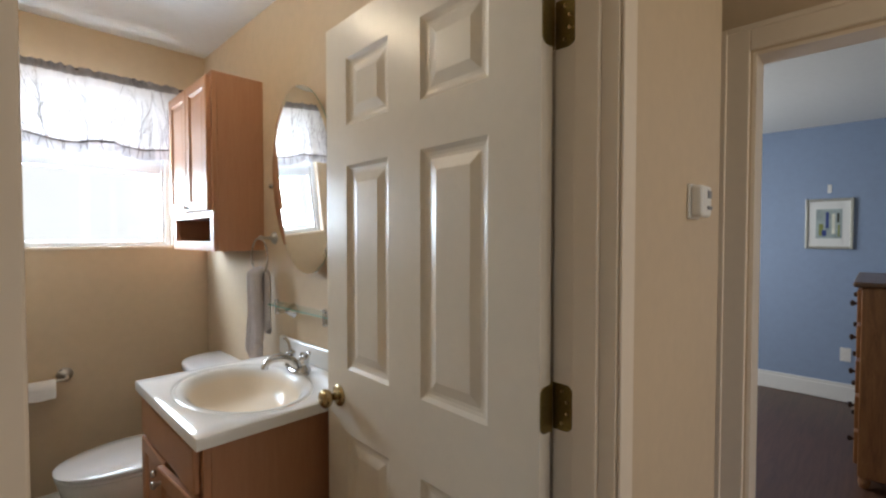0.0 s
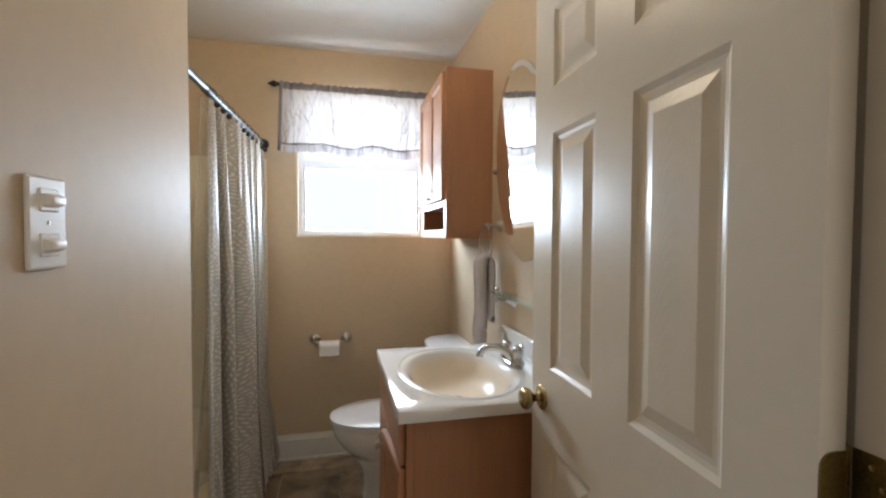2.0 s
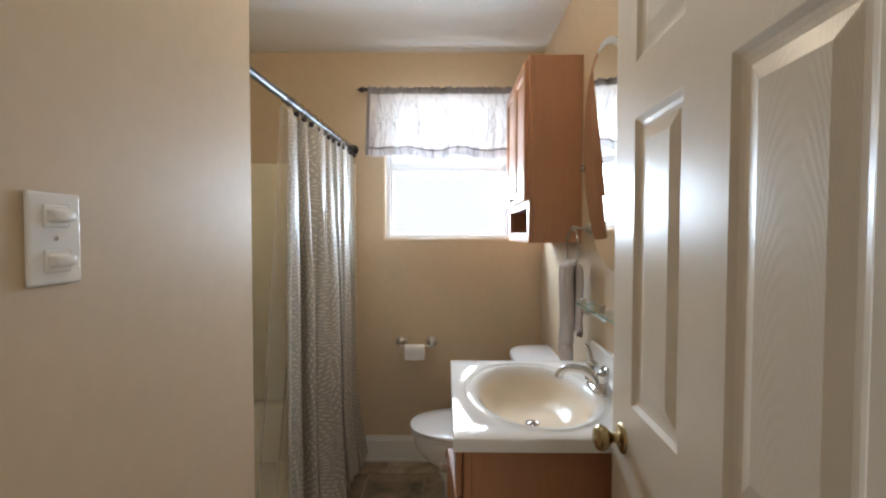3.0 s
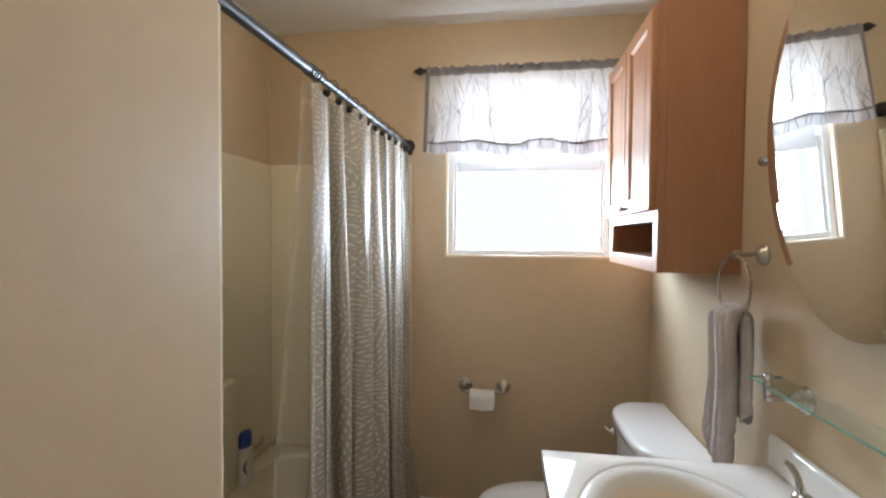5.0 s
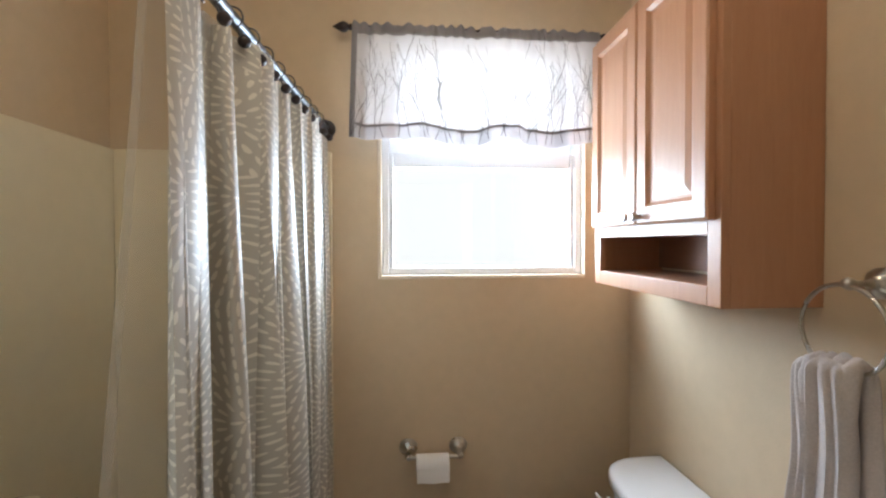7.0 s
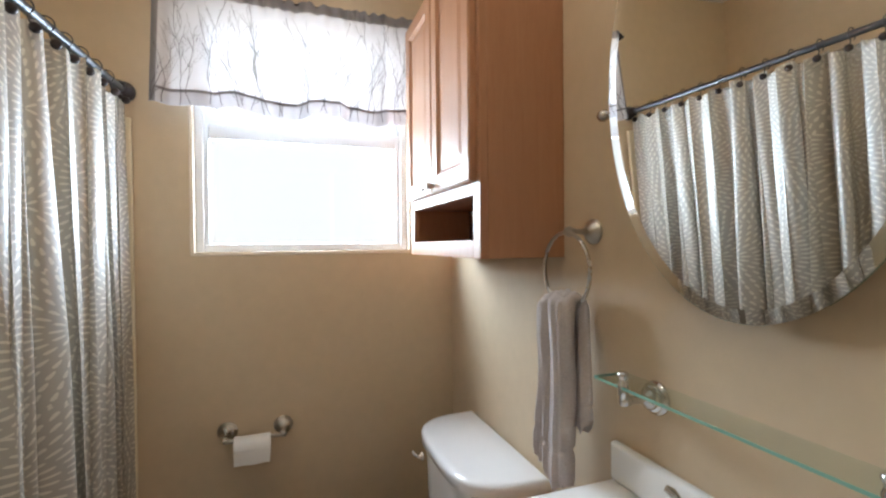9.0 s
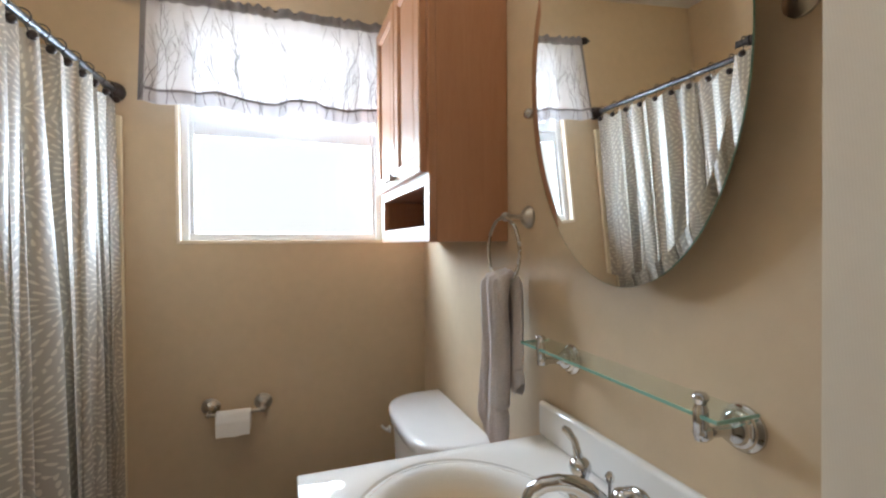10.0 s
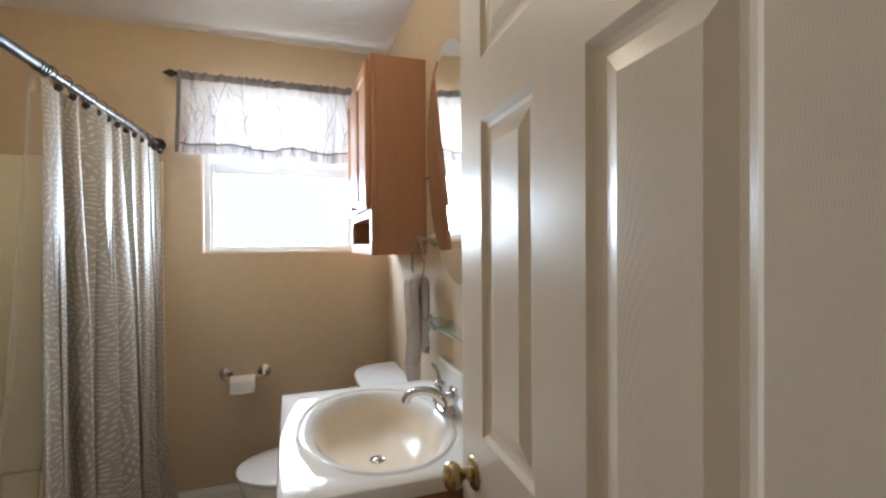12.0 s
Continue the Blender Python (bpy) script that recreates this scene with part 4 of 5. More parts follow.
# ---- mirror ----
mirror = thing("oval_mirror", (0.905, 1.560, 1.61), "oval frameless mirror without a frame on two nickel pivots", "mirror")
MC, MRY, MRZ = Vector((0.880, 1.560, 1.612)), 0.236, 0.357


def mirror_ring(k, x, n=160):
    turn = Matrix.Rotation(radians(0.9), 3, "Z") @ Matrix.Rotation(radians(-3.3), 3, "Y")
    return [MC + turn @ Vector((x, (MRY - k) * math.cos(2 * math.pi * i / n), (MRZ - k) * math.sin(2 * math.pi * i / n))) for i in range(n)]


part("glass", loft([mirror_ring(0, 0.004), mirror_ring(0, 0.0012), mirror_ring(0.020, -0.0002)]), MIRROR, mirror)
part("edge", loft([mirror_ring(-0.0006, 0.0042), mirror_ring(-0.0006, 0.0014)], cap=False), GLASSEDGE, mirror)
for s in (-1, 1):
    y = MC.y + s * (MRY + 0.016)
    post = part("post", tube([(WX, y, MC.z), (MC.x, y, MC.z)], 0.006, 12), NICKEL, mirror, smooth=True)
    part("rosette", lathe([(0.022, 0), (0.022, 0.004), (0.014, 0.009), (0.007, 0.011)], (WX, y, MC.z), Vector((-1, 0, 0)), 22), NICKEL, post, smooth=True)
    part("pivot_knob", lathe([(0.004, -0.016), (0.005, -0.008), (0.0095, -0.004), (0.0115, 0.004), (0.0095, 0.011), (0.004, 0.015)], (MC.x, y, MC.z), Vector((0, s, 0)), 20), NICKEL, post, smooth=True)

# ---- towel ring and towel ----
TY, TZR = 1.928, 1.394
ring = thing("towel_ring", (WX, TY, TZR), "satin nickel towel ring with a stepped rosette", "towel ring")
part("rosette", lathe([(0.028, 0), (0.028, 0.004), (0.022, 0.008), (0.021, 0.012), (0.014, 0.017), (0.009, 0.021)], (WX, TY, TZR), Vector((-1, 0, 0)), 28), NICKEL, ring, smooth=True)
part("arm", lathe([(0.009, 0.018), (0.006, 0.03), (0.006, 0.05), (0.009, 0.056), (0.012, 0.064), (0.009, 0.072), (0.003, 0.077)], (WX, TY, TZR), Vector((-1, 0, 0)), 20), NICKEL, ring, smooth=True)
RC, RR = Vector((WX - 0.068, TY + 0.008, TZR - 0.084)), 0.082
part("hoop", tube([RC + Vector((0, RR * math.cos(a), RR * math.sin(a))) for a in np.linspace(0, 2 * math.pi, 48, endpoint=False)], 0.0042, 10, loop=True), NICKEL, ring, smooth=True)

towel = thing("hand_towel", (WX - 0.064, TY, 0.9), "grey terry hand towel bunched through the ring", "towel")


ZT = RC.z - RR


def hanging(y0, y1, x, thick, ztop, zbot, lobes, seed, gather=0.75, lean=0.0, point=0.0):
    """One layer of towel from y0 to y1, thick in x: soft upright lobes, drawn together at the ring, a woven band above the hem."""
    rnd = random.Random(seed)
    ph = [rnd.uniform(0, 6.28) for _ in range(4)]
    rings, n, rows = [], 44, 44
    for j in range(rows + 1):
        v = j / rows
        wide = gather + (1 - gather) * min(1, v * 2.2) ** 0.8
        band = 1 - 0.16 * math.exp(-((v - 0.80) / 0.016) ** 2)
        cap = math.sqrt(max(0.03, 1 - (1 - min(1, v / 0.06)) ** 2)) * (1 if v < 0.97 else 0.86)
        ring_ = []
        for i in range(n):
            a = 2 * math.pi * i / n
            c, sn = math.cos(a), math.sin(a)
            across = (abs(c) ** 0.7) * (1 if c > 0 else -1)
            puff = 0.52 + 0.62 * math.cos(math.pi * lobes / 2 * across + 0.3 * ph[0] + 0.5 * v) ** 2 + 0.10 * math.sin(6 * across + ph[1] + 4 * v)
            yy = (y0 + y1) / 2 + (y1 - y0) / 2 * across * wide * band + lean * v + 0.0035 * math.sin(8 * v + ph[2])
            xx = x + thick * sn * (abs(sn) ** -0.25 if abs(sn) > 0.05 else 1) * max(0.14, puff) * band * cap + 0.003 * math.sin(7 * v + ph[3])
            zz = ztop + (zbot - ztop) * v - 0.010 * (1 - v) ** 8 * across ** 2 + point * v ** 6 * abs(across + 0.2) + 0.0025 * math.sin(23 * across + ph[1]) * v ** 10
            ring_.append((xx, yy, zz))
        rings.append(ring_)
    return loft(rings)


XF = RC.x
part("front_layer", hanging(TY - 0.036, TY + 0.058, XF - 0.019, 0.022, ZT + 0.030, 0.842, 3.0, 3, 0.80, 0.004, 0.030), TOWEL, towel, smooth=True)
part("side_fold", hanging(TY + 0.040, TY + 0.090, XF - 0.010, 0.020, ZT + 0.020, 0.868, 1.6, 8, 0.70, 0.010, 0.012), TOWEL, towel, smooth=True)
part("back_layer", hanging(TY - 0.046, TY + 0.030, XF + 0.019, 0.014, ZT + 0.022, 0.965, 2.0, 5, 0.75, -0.010, 0.045), TOWEL, towel, smooth=True)
for yo in (-0.024, 0.004, 0.032, 0.056):
    part("top_fold", tube([(XF - 0.019, TY + yo * 1.1, ZT - 0.065), (XF - 0.019, TY + yo, ZT - 0.012), (XF - 0.012, TY + yo * 0.9, ZT + 0.016), (XF + 0.002, TY + yo * 0.84, ZT + 0.028 - abs(yo) * 0.15), (XF + 0.014, TY + yo * 0.9, ZT + 0.014), (XF + 0.020, TY + yo, ZT - 0.012), (XF + 0.020, TY + yo, ZT - 0.06)], [0.010, 0.0155, 0.0165, 0.016, 0.0155, 0.0145, 0.010], 14), TOWEL, towel, smooth=True)

# ---- glass shelf ----
shelf = thing("glass_shelf", (WX, 1.58, 1.08), "clear glass shelf on chrome brackets", "shelf")
GZ, GY0, GY1, GX0 = 1.110, 1.350, 1.822, 0.862
part("glass", box(GX0, WX - 0.012, GY0, GY1, GZ, GZ + 0.0048), SHELFGLASS, shelf).visible_shadow = False
bm = box(GX0 - 0.0012, GX0 - 0.0002, GY0, GY1, GZ, GZ + 0.0048)
box(GX0, WX - 0.012, GY0 - 0.0012, GY0 - 0.0002, GZ, GZ + 0.0048, bm=bm)
box(GX0, WX - 0.012, GY1 + 0.0002, GY1 + 0.0012, GZ, GZ + 0.0048, bm=bm)
part("polished_edge", bm, GLASSEDGE, shelf, "green glass edge")
for y in (1.378, 1.752):
    br = part("bracket", lathe([(0.031, 0), (0.0315, 0.003), (0.030, 0.006), (0.026, 0.008), (0.025, 0.012), (0.024, 0.015), (0.020, 0.017), (0.019, 0.022), (0.017, 0.026), (0.012, 0.030), (0.009, 0.036), (0.0075, 0.046), (0.0075, 0.060), (0.010, 0.066), (0.0115, 0.073), (0.010, 0.080), (0.004, 0.084)], (WX, y, 1.084), Vector((-1, 0, 0.06)), 36), CHROME, shelf, "chrome bracket", smooth=True)
    part("clamp", lathe([(0.007, -0.030), (0.0075, -0.020), (0.009, -0.008), (0.009, 0.010), (0.0065, 0.014), (0.007, 0.018), (0.0095, 0.022), (0.010, 0.026), (0.007, 0.030), (0.002, 0.031)], (GX0 + 0.006, y, GZ), "Z", 22), CHROME, br, smooth=True)

# ---- vanity ----
vanity = thing("vanity_cabinet", (0.67, 1.54, 0), "stained maple vanity cabinet with a door ajar", "cabinet")
VX, VY0, VY1, VZ = 0.42, 1.235, 1.835, 0.850
part("side_panel", box(VX + 0.02, WX - 0.001, VY0, VY0 + 0.016, 0, VZ, 0.0015), MAPLE, vanity)
part("side_panel", box(VX + 0.02, WX - 0.001, VY1 - 0.016, VY1, 0, VZ, 0.0015), MAPLE, vanity)
part("toe_kick", box(VX + 0.08, VX + 0.095, VY0 + 0.017, VY1 - 0.017, 0, 0.10), MAPLE_SHADED, vanity)
part("bottom_panel", box(VX + 0.02, WX - 0.002, VY0 + 0.017, VY1 - 0.017, 0.10, 0.116), MAPLE_SHADED, vanity)
part("back_panel", box(WX - 0.01, WX - 0.002, VY0 + 0.017, VY1 - 0.017, 0.117, VZ), MAPLE_SHADED, vanity)
bm = box(VX, VX + 0.0195, VY0, VY0 + 0.04, 0.10, VZ, 0.0015)
box(VX, VX + 0.0195, VY1 - 0.04, VY1, 0.10, VZ, 0.0015, bm=bm)
box(VX, VX + 0.0195, VY0 + 0.0405, VY1 - 0.0405, VZ - 0.03, VZ, 0.0015, bm=bm)
box(VX, VX + 0.0195, VY0 + 0.0405, VY1 - 0.0405, 0.685, 0.72, 0.0015, bm=bm)
box(VX, VX + 0.0195, VY0 + 0.0405, VY1 - 0.0405, 0.10, 0.135, 0.0015, bm=bm)
part("face_frame", bm, MAPLE, vanity)
part("drawer_front", box(VX - 0.019, VX - 0.001, VY0 + 0.02, VY1 - 0.02, 0.712, 0.836, 0.004), MAPLE, vanity)
VM = (VY0 + VY1) / 2
panel_door("cabinet_door", VX - 0.001, VY0 + 0.02, VM - 0.002, 0.12, 0.700, vanity, knob=(VM - 0.04, 0.664), turn=4.5)
panel_door("cabinet_door", VX - 0.001, VM + 0.002, VY1 - 0.02, 0.12, 0.700, vanity, knob=(VM + 0.04, 0.660))

# vanity top with an oval basin
top = thing("sink", (0.66, 1.537, VZ), "white cultured marble vanity top with a bone oval basin", "sink")
QX0, QX1, QY0, QY1, QZ0, QZ = 0.392, WX - 0.001, 1.197, 1.858, VZ + 0.001, 0.886
BC, BRX, BRY = Vector((0.645, 1.530)), 0.208, 0.290
N = 96


def oval_top(kx, ky, z, cx=0.0):
    return [Vector((BC.x + cx + kx * math.cos(2 * math.pi * i / N), BC.y + ky * math.sin(2 * math.pi * i / N), z)) for i in range(N)]


def rect_ring(x0, x1, y0, y1, z):
    """The rectangle's edge met by the same rays as the ovals."""
    pts = []
    for i in range(N):
        c, s = math.cos(2 * math.pi * i / N), math.sin(2 * math.pi * i / N)
        k = min(((x1 - BC.x) / c if c > 1e-9 else (x0 - BC.x) / c if c < -1e-9 else 9), ((y1 - BC.y) / s if s > 1e-9 else (y0 - BC.y) / s if s < -1e-9 else 9))
        pts.append(Vector((BC.x + k * c, BC.y + k * s, z)))
    for cx, cy in ((x0, y0), (x0, y1), (x1, y0), (x1, y1)):
        min(pts, key=lambda p: (p.x - cx) ** 2 + (p.y - cy) ** 2).xy = (cx, cy)
    return pts


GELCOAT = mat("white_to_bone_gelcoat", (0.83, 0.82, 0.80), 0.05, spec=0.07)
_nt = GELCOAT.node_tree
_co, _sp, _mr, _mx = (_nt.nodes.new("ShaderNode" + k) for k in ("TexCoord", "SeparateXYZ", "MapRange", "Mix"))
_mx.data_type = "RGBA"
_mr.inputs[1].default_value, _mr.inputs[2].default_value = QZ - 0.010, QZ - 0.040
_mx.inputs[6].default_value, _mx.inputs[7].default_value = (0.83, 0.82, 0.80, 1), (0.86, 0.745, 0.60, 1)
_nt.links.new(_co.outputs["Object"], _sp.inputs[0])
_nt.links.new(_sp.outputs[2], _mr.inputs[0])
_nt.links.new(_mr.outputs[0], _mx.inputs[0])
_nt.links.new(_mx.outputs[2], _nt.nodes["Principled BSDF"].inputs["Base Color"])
bm = loft([rect_ring(QX0 + 0.01, QX1, QY0 + 0.01, QY1 - 0.01, QZ0), rect_ring(QX0, QX1, QY0, QY1, QZ0 + 0.002), rect_ring(QX0, QX1, QY0, QY1, QZ - 0.005), rect_ring(QX0 + 0.0015, QX1, QY0 + 0.0015, QY1 - 0.0015, QZ - 0.0015), rect_ring(QX0 + 0.005, QX1, QY0 + 0.005, QY1 - 0.005, QZ),
           *[oval_top(BRX + d, BRY + d, QZ + z) for d, z in ((0.006, 0.0), (0.004, -0.0008), (0.002, -0.0028), (-0.001, -0.0034), (-0.004, -0.0026), (-0.006, -0.0012), (-0.009, -0.0008))]], cap=False)
part("slab", bm, MARBLE, top, smooth=True, sharp=26)
prof = [(0.0092, 0.0008), (0.016, 0.0016), (0.024, 0.0042), (0.032, 0.0095), (0.040, 0.019), (0.049, 0.034), (0.060, 0.053), (0.076, 0.074), (0.098, 0.089), (0.125, 0.097), (0.155, 0.101), (0.180, 0.103)]
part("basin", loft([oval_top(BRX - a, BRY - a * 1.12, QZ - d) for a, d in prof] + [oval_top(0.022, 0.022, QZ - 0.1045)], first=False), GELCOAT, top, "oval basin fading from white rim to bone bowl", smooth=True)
part("drain", lathe([(0.022, 0), (0.021, 0.002), (0.016, 0.0025), (0.014, 0.001), (0.010, 0.004), (0.002, 0.005)], (BC.x, BC.y, QZ - 0.1043), "Z", 28), CHROME, top, "chrome pop-up drain", smooth=True)
part("overflow_hole", lathe([(0.005, 0), (0.005, 0.002)], (0.497, 1.50, QZ - 0.060), Vector((1, 0.6, 0.8)), 12), HOLLOW, top)
part("backsplash", box(WX - 0.02, WX - 0.0005, QY0, QY1, QZ + 0.0005, 0.966, 0.008, 4), MARBLE, top)

# faucet
faucet = thing("faucet", (0.852, 1.548, QZ), "chrome two-handle faucet with a curved spout", "faucet")
FC = Vector((0.852, 1.548, QZ))
part("base", loft([[(FC.x + (0.026 - k) * math.cos(a) , FC.y + (0.078 - k) * math.sin(a), FC.z + z) for a in np.linspace(0, 2 * math.pi, 32, endpoint=False)] for k, z in ((0, 0.0), (0, 0.006), (0.003, 0.011), (0.010, 0.014))]), CHROME, faucet, smooth=True)
sp = [FC + Vector(v) for v in ((0, 0, 0.010), (-0.006, 0.002, 0.028), (-0.020, 0.007, 0.044), (-0.042, 0.014, 0.055), (-0.066, 0.021, 0.059), (-0.088, 0.028, 0.056), (-0.104, 0.033, 0.047), (-0.111, 0.035, 0.034), (-0.112, 0.035, 0.025))]
part("spout", tube(sp, [0.0195, 0.018, 0.0155, 0.0138, 0.0128, 0.0124, 0.0126, 0.0132, 0.0136], 20), CHROME, faucet, smooth=True)
part("lift_rod", lathe([(0.003, 0), (0.003, 0.04), (0.007, 0.045), (0.008, 0.052), (0.004, 0.058)], FC + Vector((0.018, 0, 0.012)), "Z", 14), CHROME, faucet, smooth=True)
for s in (-1, 1):
    c = FC + Vector((0.0, 0.053 * s, 0.012))
    hd = part("handle", lathe([(0.024, 0), (0.0235, 0.004), (0.021, 0.010), (0.0165, 0.016), (0.0145, 0.024), (0.0145, 0.032), (0.017, 0.037), (0.0185, 0.043), (0.0185, 0.050), (0.016, 0.056), (0.011, 0.060), (0.004, 0.062)], c, "Z", 26), CHROME, faucet, smooth=True)
    path = [(0, 0.002, 0.045), (-0.003, 0.004, 0.070), (-0.006, 0.009, 0.088), (-0.014, 0.016, 0.103), (-0.020, 0.022, 0.108)] if s > 0 else [(0, -0.002, 0.050), (-0.002, -0.012, 0.066), (-0.004, -0.028, 0.074), (-0.006, -0.044, 0.076), (-0.007, -0.056, 0.074)]
    part("lever", tube([c + Vector(q) for q in path], [0.0095, 0.0076, 0.0062, 0.0072, 0.0052], 16), CHROME, hd, smooth=True)

# ---- toilet ----
toilet = thing("toilet", (0.55, 2.36, 0), "white porcelain toilet with the lid closed", "toilet")
CYT = 2.345


def dshape(x0, x1, half, z, n=36, square=0.55):
    """Ring: flat at x1 by the wall, rounded towards x0."""
    pts = []
    cx = x1 - (x1 - x0) * 0.0
    for i in range(n + 1):
        a = math.pi / 2 + math.pi * i / n
        c, s = math.cos(a), math.sin(a)
        pts.append((x1 + (x1 - x0) * (-abs(c) ** square), CYT + half * (abs(s) ** square) * (1 if s > 0 else -1), z))
    return pts


def egg(x0, x1, half, z, n=48):
    pts = []
    for i in range(n):
        a = 2 * math.pi * i / n
        t = (math.cos(a) + 1) / 2
        x = x0 + (x1 - x0) * t
        w = half * (abs(math.sin(a)) ** 0.85) * (0.93 + 0.14 * t)
        pts.append((x, CYT + (w if math.sin(a) > 0 else -w), z))
    return pts


part("pedestal", loft([egg(0.36, 0.86, 0.115, 0), egg(0.36, 0.86, 0.115, 0.02), egg(0.37, 0.84, 0.10, 0.06), egg(0.36, 0.82, 0.095, 0.15), egg(0.32, 0.80, 0.115, 0.22)]), PORCELAIN, toilet, smooth=True)
part("bowl", loft([egg(0.32, 0.80, 0.115, 0.22), egg(0.26, 0.76, 0.15, 0.28), egg(0.22, 0.73, 0.175, 0.34), egg(0.21, 0.72, 0.182, 0.39), egg(0.215, 0.72, 0.18, 0.398)]), PORCELAIN, toilet, smooth=True)
part("seat", loft([egg(0.212, 0.68, 0.178, 0.401), egg(0.203, 0.69, 0.186, 0.405), egg(0.203, 0.69, 0.186, 0.415), egg(0.21, 0.685, 0.18, 0.419)]), PORCELAIN, toilet, smooth=True)
part("lid", loft([egg(0.208, 0.68, 0.18, 0.422), egg(0.199, 0.69, 0.189, 0.426), egg(0.199, 0.69, 0.189, 0.434), egg(0.215, 0.68, 0.176, 0.441), egg(0.3, 0.62, 0.11, 0.446)]), PORCELAIN, toilet, smooth=True)
for s in (-1, 1):
    part("lid_hinge", box(0.675, 0.705, CYT + s * 0.075 - 0.02, CYT + s * 0.075 + 0.02, 0.4, 0.44, 0.006), PORCELAIN, toilet)
part("tank", loft([dshape(0.745, WX - 0.012, 0.215, 0.38), dshape(0.725, WX - 0.012, 0.235, 0.45), dshape(0.717, WX - 0.012, 0.243, 0.71), dshape(0.717, WX - 0.012, 0.243, 0.728)]), PORCELAIN, toilet, smooth=True)
part("tank_lid", loft([dshape(0.708, WX - 0.01, 0.250, 0.729), dshape(0.702, WX - 0.008, 0.256, 0.734), dshape(0.702, WX - 0.008, 0.256, 0.756), dshape(0.705, WX - 0.010, 0.253, 0.762), dshape(0.712, WX - 0.014, 0.247, 0.766), dshape(0.728, WX - 0.02, 0.236, 0.768)]), PORCELAIN, toilet, smooth=True)
fl = part("flush_lever", lathe([(0.013, 0), (0.013, 0.006), (0.007, 0.009), (0.006, 0.018)], (0.722, CYT + 0.17, 0.67), Vector((-1, 0, 0)), 16), PORCELAIN, toilet, smooth=True)
part("lever_arm", tube([(0.706, CYT + 0.17, 0.67), (0.700, CYT + 0.2, 0.668), (0.703, CYT + 0.222, 0.664)], [0.004, 0.0045, 0.005], 10), PORCELAIN, fl, smooth=True)

# ---- toilet paper ----
holder = thing("paper_holder", (0.18, WY, 0.715), "satin nickel toilet paper holder with stepped rosettes", "toilet paper holder")
for x in (0.106, 0.288):
    po = part("post", lathe([(0.033, 0), (0.033, 0.004), (0.031, 0.007), (0.027, 0.009), (0.026, 0.014), (0.023, 0.018), (0.017, 0.022), (0.011, 0.027), (0.007, 0.055), (0.011, 0.06), (0.012, 0.068), (0.006, 0.075)], (x, WY, 0.724), Vector((0, -1, -0.12)), 26), NICKEL, holder, smooth=True)
part("spindle", tube([(0.106, WY - 0.066, 0.713), (0.288, WY - 0.066, 0.713)], 0.0065, 14), NICKEL, holder, smooth=True)
roll = thing("toilet_paper_roll", (0.184, WY - 0.066, 0.69), "half-used white toilet paper roll on the holder", "toilet paper")
RXa, RXb = 0.133, 0.247
bm = lathe([(0.012, 0), (0.037, 0.0), (0.038, 0.002), (0.038, RXb - RXa - 0.002), (0.037, RXb - RXa), (0.012, RXb - RXa), (0.012, 0)], (RXa, WY - 0.066, 0.686), "X", 40, closed=False)
part("roll", bm, PAPER, roll, smooth=True)
part("loose_sheet", sheet(lambda u, v: (RXa + 0.001 + (RXb - RXa - 0.002) * u, WY - 0.066 - 0.0387 - 0.002 * math.sin(v * 2), 0.686 - 0.044 * v + 0.002 * math.sin(u * 9)), 6, 6), PAPER, roll)

# ---- light switch ----
switch = thing("light_switch", (WING, 0.721, 1.363), "white double switch plate on the partition wall", "light switch")
part("plate", box(WING, WING + 0.006, 0.682, 0.760, 1.303, 1.421, 0.004, 3), PLASTIC, switch)
for z in (1.334, 1.391):
    tg = part("rocker", box(WING + 0.005, WING + 0.008, 0.702, 0.740, z - 0.015, z + 0.015, 0.0025), PLASTIC, switch)
    part("toggle", loft([[(WING + x, 0.721 + sy * hy + dy, z + sz * hz) for sy, sz in ((-1, -1), (-0.6, -1.25), (0.6, -1.25), (1, -1), (1, 1), (0.6, 1.25), (-0.6, 1.25), (-1, 1))] for x, hy, hz, dy in ((0.007, 0.016, 0.0075, 0.0), (0.013, 0.0155, 0.0065, 0.001), (0.0165, 0.0145, 0.005, 0.003), (0.0175, 0.012, 0.0035, 0.004))]), PLASTIC, tg, smooth=True)
for z in (1.362,):
    part("screw", lathe([(0.003, 0), (0.0025, 0.0012)], (WING + 0.006, 0.721, z), "X", 10), NICKEL, switch)

# ---- ceiling light: two warm bulbs mirrored in the basin ----
lamp = thing("ceiling_light", (0.14, 1.70, CEIL), "two-bulb flush ceiling light with warm bulbs", "ceiling light")
part("canopy", lathe([(0.17, 0), (0.17, -0.012), (0.15, -0.03), (0.03, -0.036)], (0.14, 1.70, CEIL), "Z", 32), NICKEL, lamp, smooth=True)
GLOW = bpy.data.materials.new("warm_bulb")
GLOW.use_nodes = True
GLOW.node_tree.nodes["Principled BSDF"].inputs["Emission Color"].default_value = (1.0, 0.84, 0.62, 1)
GLOW.node_tree.nodes["Principled BSDF"].inputs["Emission Strength"].default_value = 115.0
for dx in (-0.13, 0.13):
    part("bulb", ball((0.14 + dx, 1.70, CEIL - 0.065), 0.03), GLOW, lamp, smooth=True)

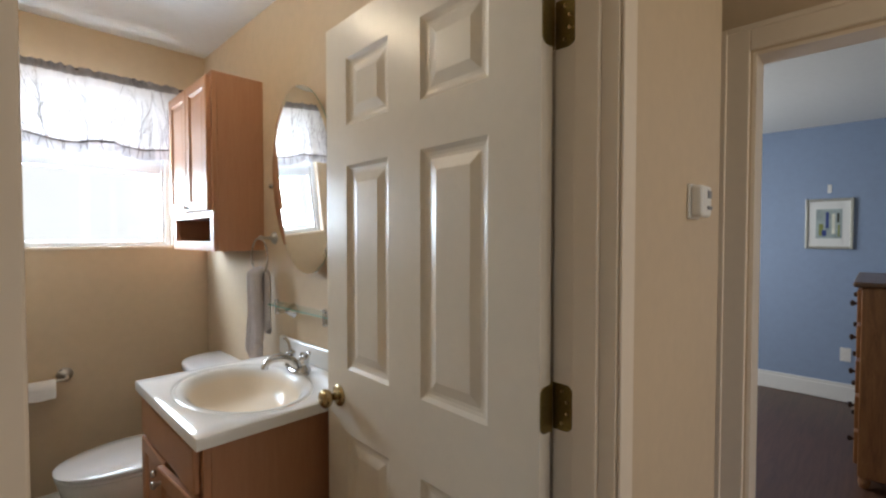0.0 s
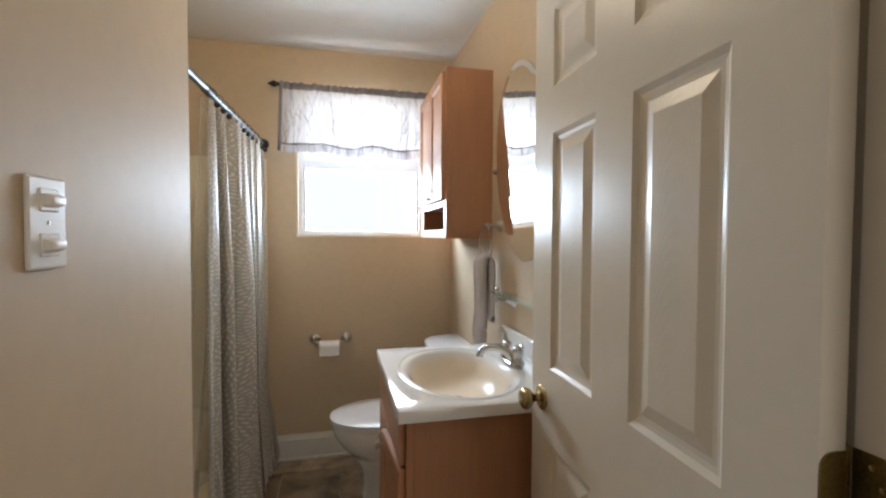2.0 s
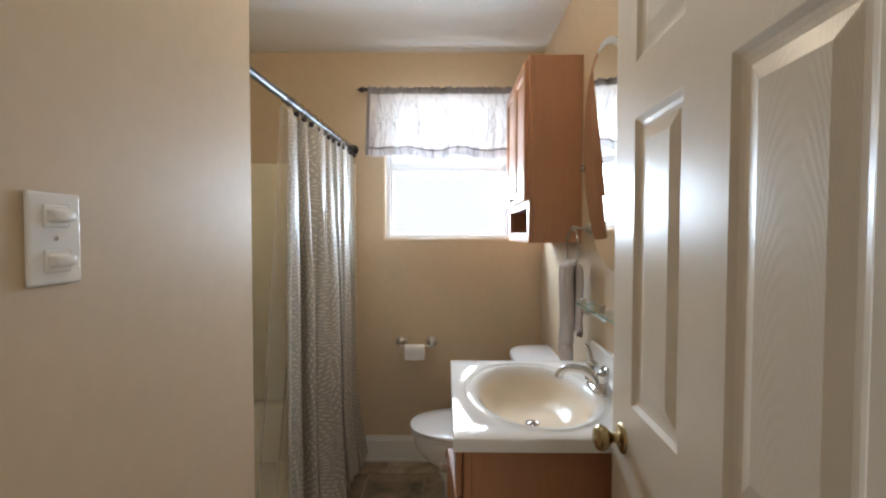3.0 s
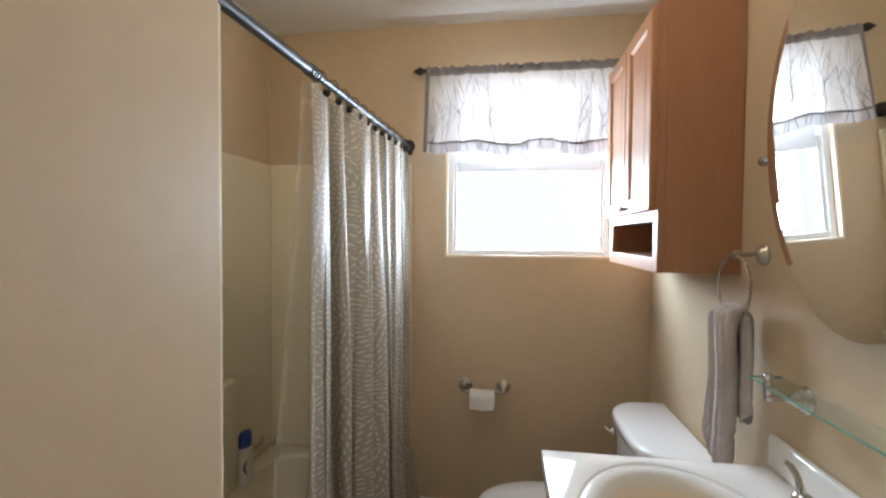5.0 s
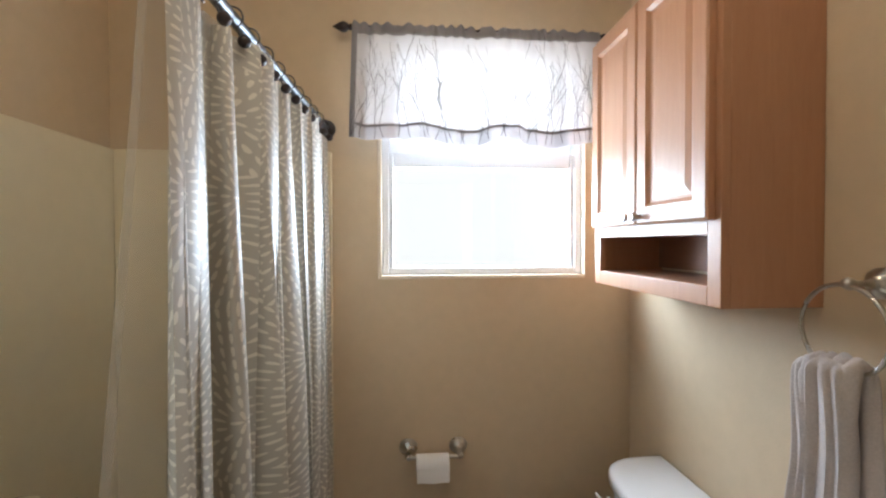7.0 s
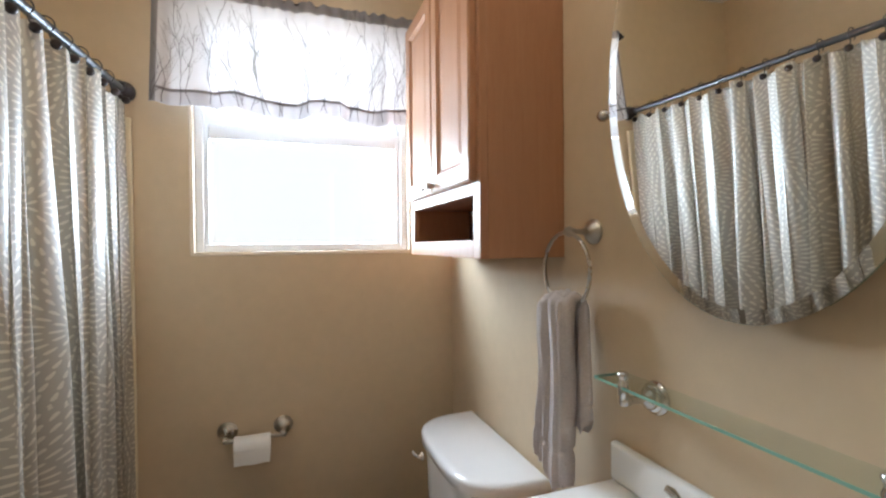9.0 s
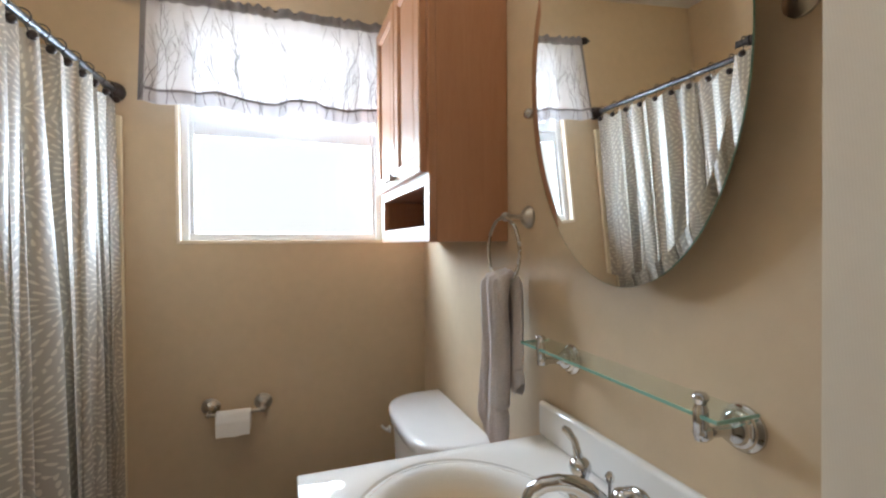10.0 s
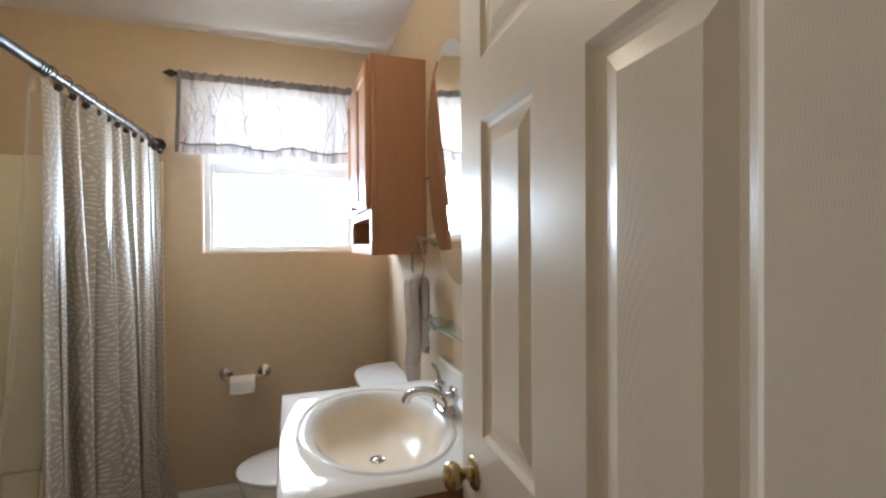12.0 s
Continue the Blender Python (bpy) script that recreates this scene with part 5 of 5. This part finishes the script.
# ---- floor tiles ----
TILE = mat("slate_brown_tile", (0.20, 0.145, 0.09), 0.42, grain=0.45, scale=7, bump=0.6, bump_scale=25)
_nt = TILE.node_tree
_b = _nt.nodes["Principled BSDF"]
_info, _hs, _mr = _nt.nodes.new("ShaderNodeObjectInfo"), _nt.nodes.new("ShaderNodeHueSaturation"), _nt.nodes.new("ShaderNodeMapRange")
_mr.inputs[3].default_value, _mr.inputs[4].default_value = 0.75, 1.3
_nt.links.new(_info.outputs["Random"], _mr.inputs[0])
_no, _rp, _tc = (_nt.nodes.new("ShaderNode" + k) for k in ("TexNoise", "ValToRGB", "TexCoord"))
_no.noise_dimensions = "4D"
_no.inputs["Scale"].default_value, _no.inputs["Detail"].default_value, _no.inputs["Distortion"].default_value = 7.0, 9.0, 0.8
_rp.color_ramp.elements[0].position, _rp.color_ramp.elements[1].position = 0.30, 0.72
_rp.color_ramp.elements[0].color, _rp.color_ramp.elements[1].color = (0.115, 0.08, 0.052, 1), (0.43, 0.33, 0.225, 1)
_wm = _nt.nodes.new("ShaderNodeMath")
_wm.operation, _wm.inputs[1].default_value = "MULTIPLY", 30.0
_nt.links.new(_info.outputs["Random"], _wm.inputs[0])
_nt.links.new(_wm.outputs[0], _no.inputs["W"])
_nt.links.new(_tc.outputs["Object"], _no.inputs["Vector"])
_nt.links.new(_no.outputs["Fac"], _rp.inputs[0])
_src = _rp.outputs[0]
_nt.links.new(_src, _hs.inputs["Color"])
_nt.links.new(_mr.outputs[0], _hs.inputs["Value"])
_nt.links.new(_hs.outputs[0], _b.inputs["Base Color"])
TW, TD = 0.318, 0.318
tile_meshes = {}
for r in range(-1, 8):
    ya, yb = (2.668, WY - 0.015) if r < 0 else (2.662 - (r + 1) * TD + 0.006, 2.662 - r * TD)
    off = 0.032 if r % 2 else 0.252
    for c in range(-5, 4):
        xa, xb = off + c * TW + 0.003, off + (c + 1) * TW - 0.003
        xa, xb, yy = max(xa, -0.2), min(xb, WX - 0.002), max(ya, 0.36)
        if xb - xa < 0.02 or yb - yy < 0.02:
            continue
        key = (round(xb - xa, 3), round(yb - yy, 3))
        if key not in tile_meshes:
            tb = box(0, xb - xa, 0, yb - yy, -0.010, 0.0, 0.0015, 1)
            me = bpy.data.meshes.new("tile")
            tb.to_mesh(me)
            tb.free()
            me.materials.append(TILE)
            tile_meshes[key] = me
        t = new("tile", tile_meshes[key])
        t.location = (xa, yy, 0)
        t.parent = BATH_FLOOR
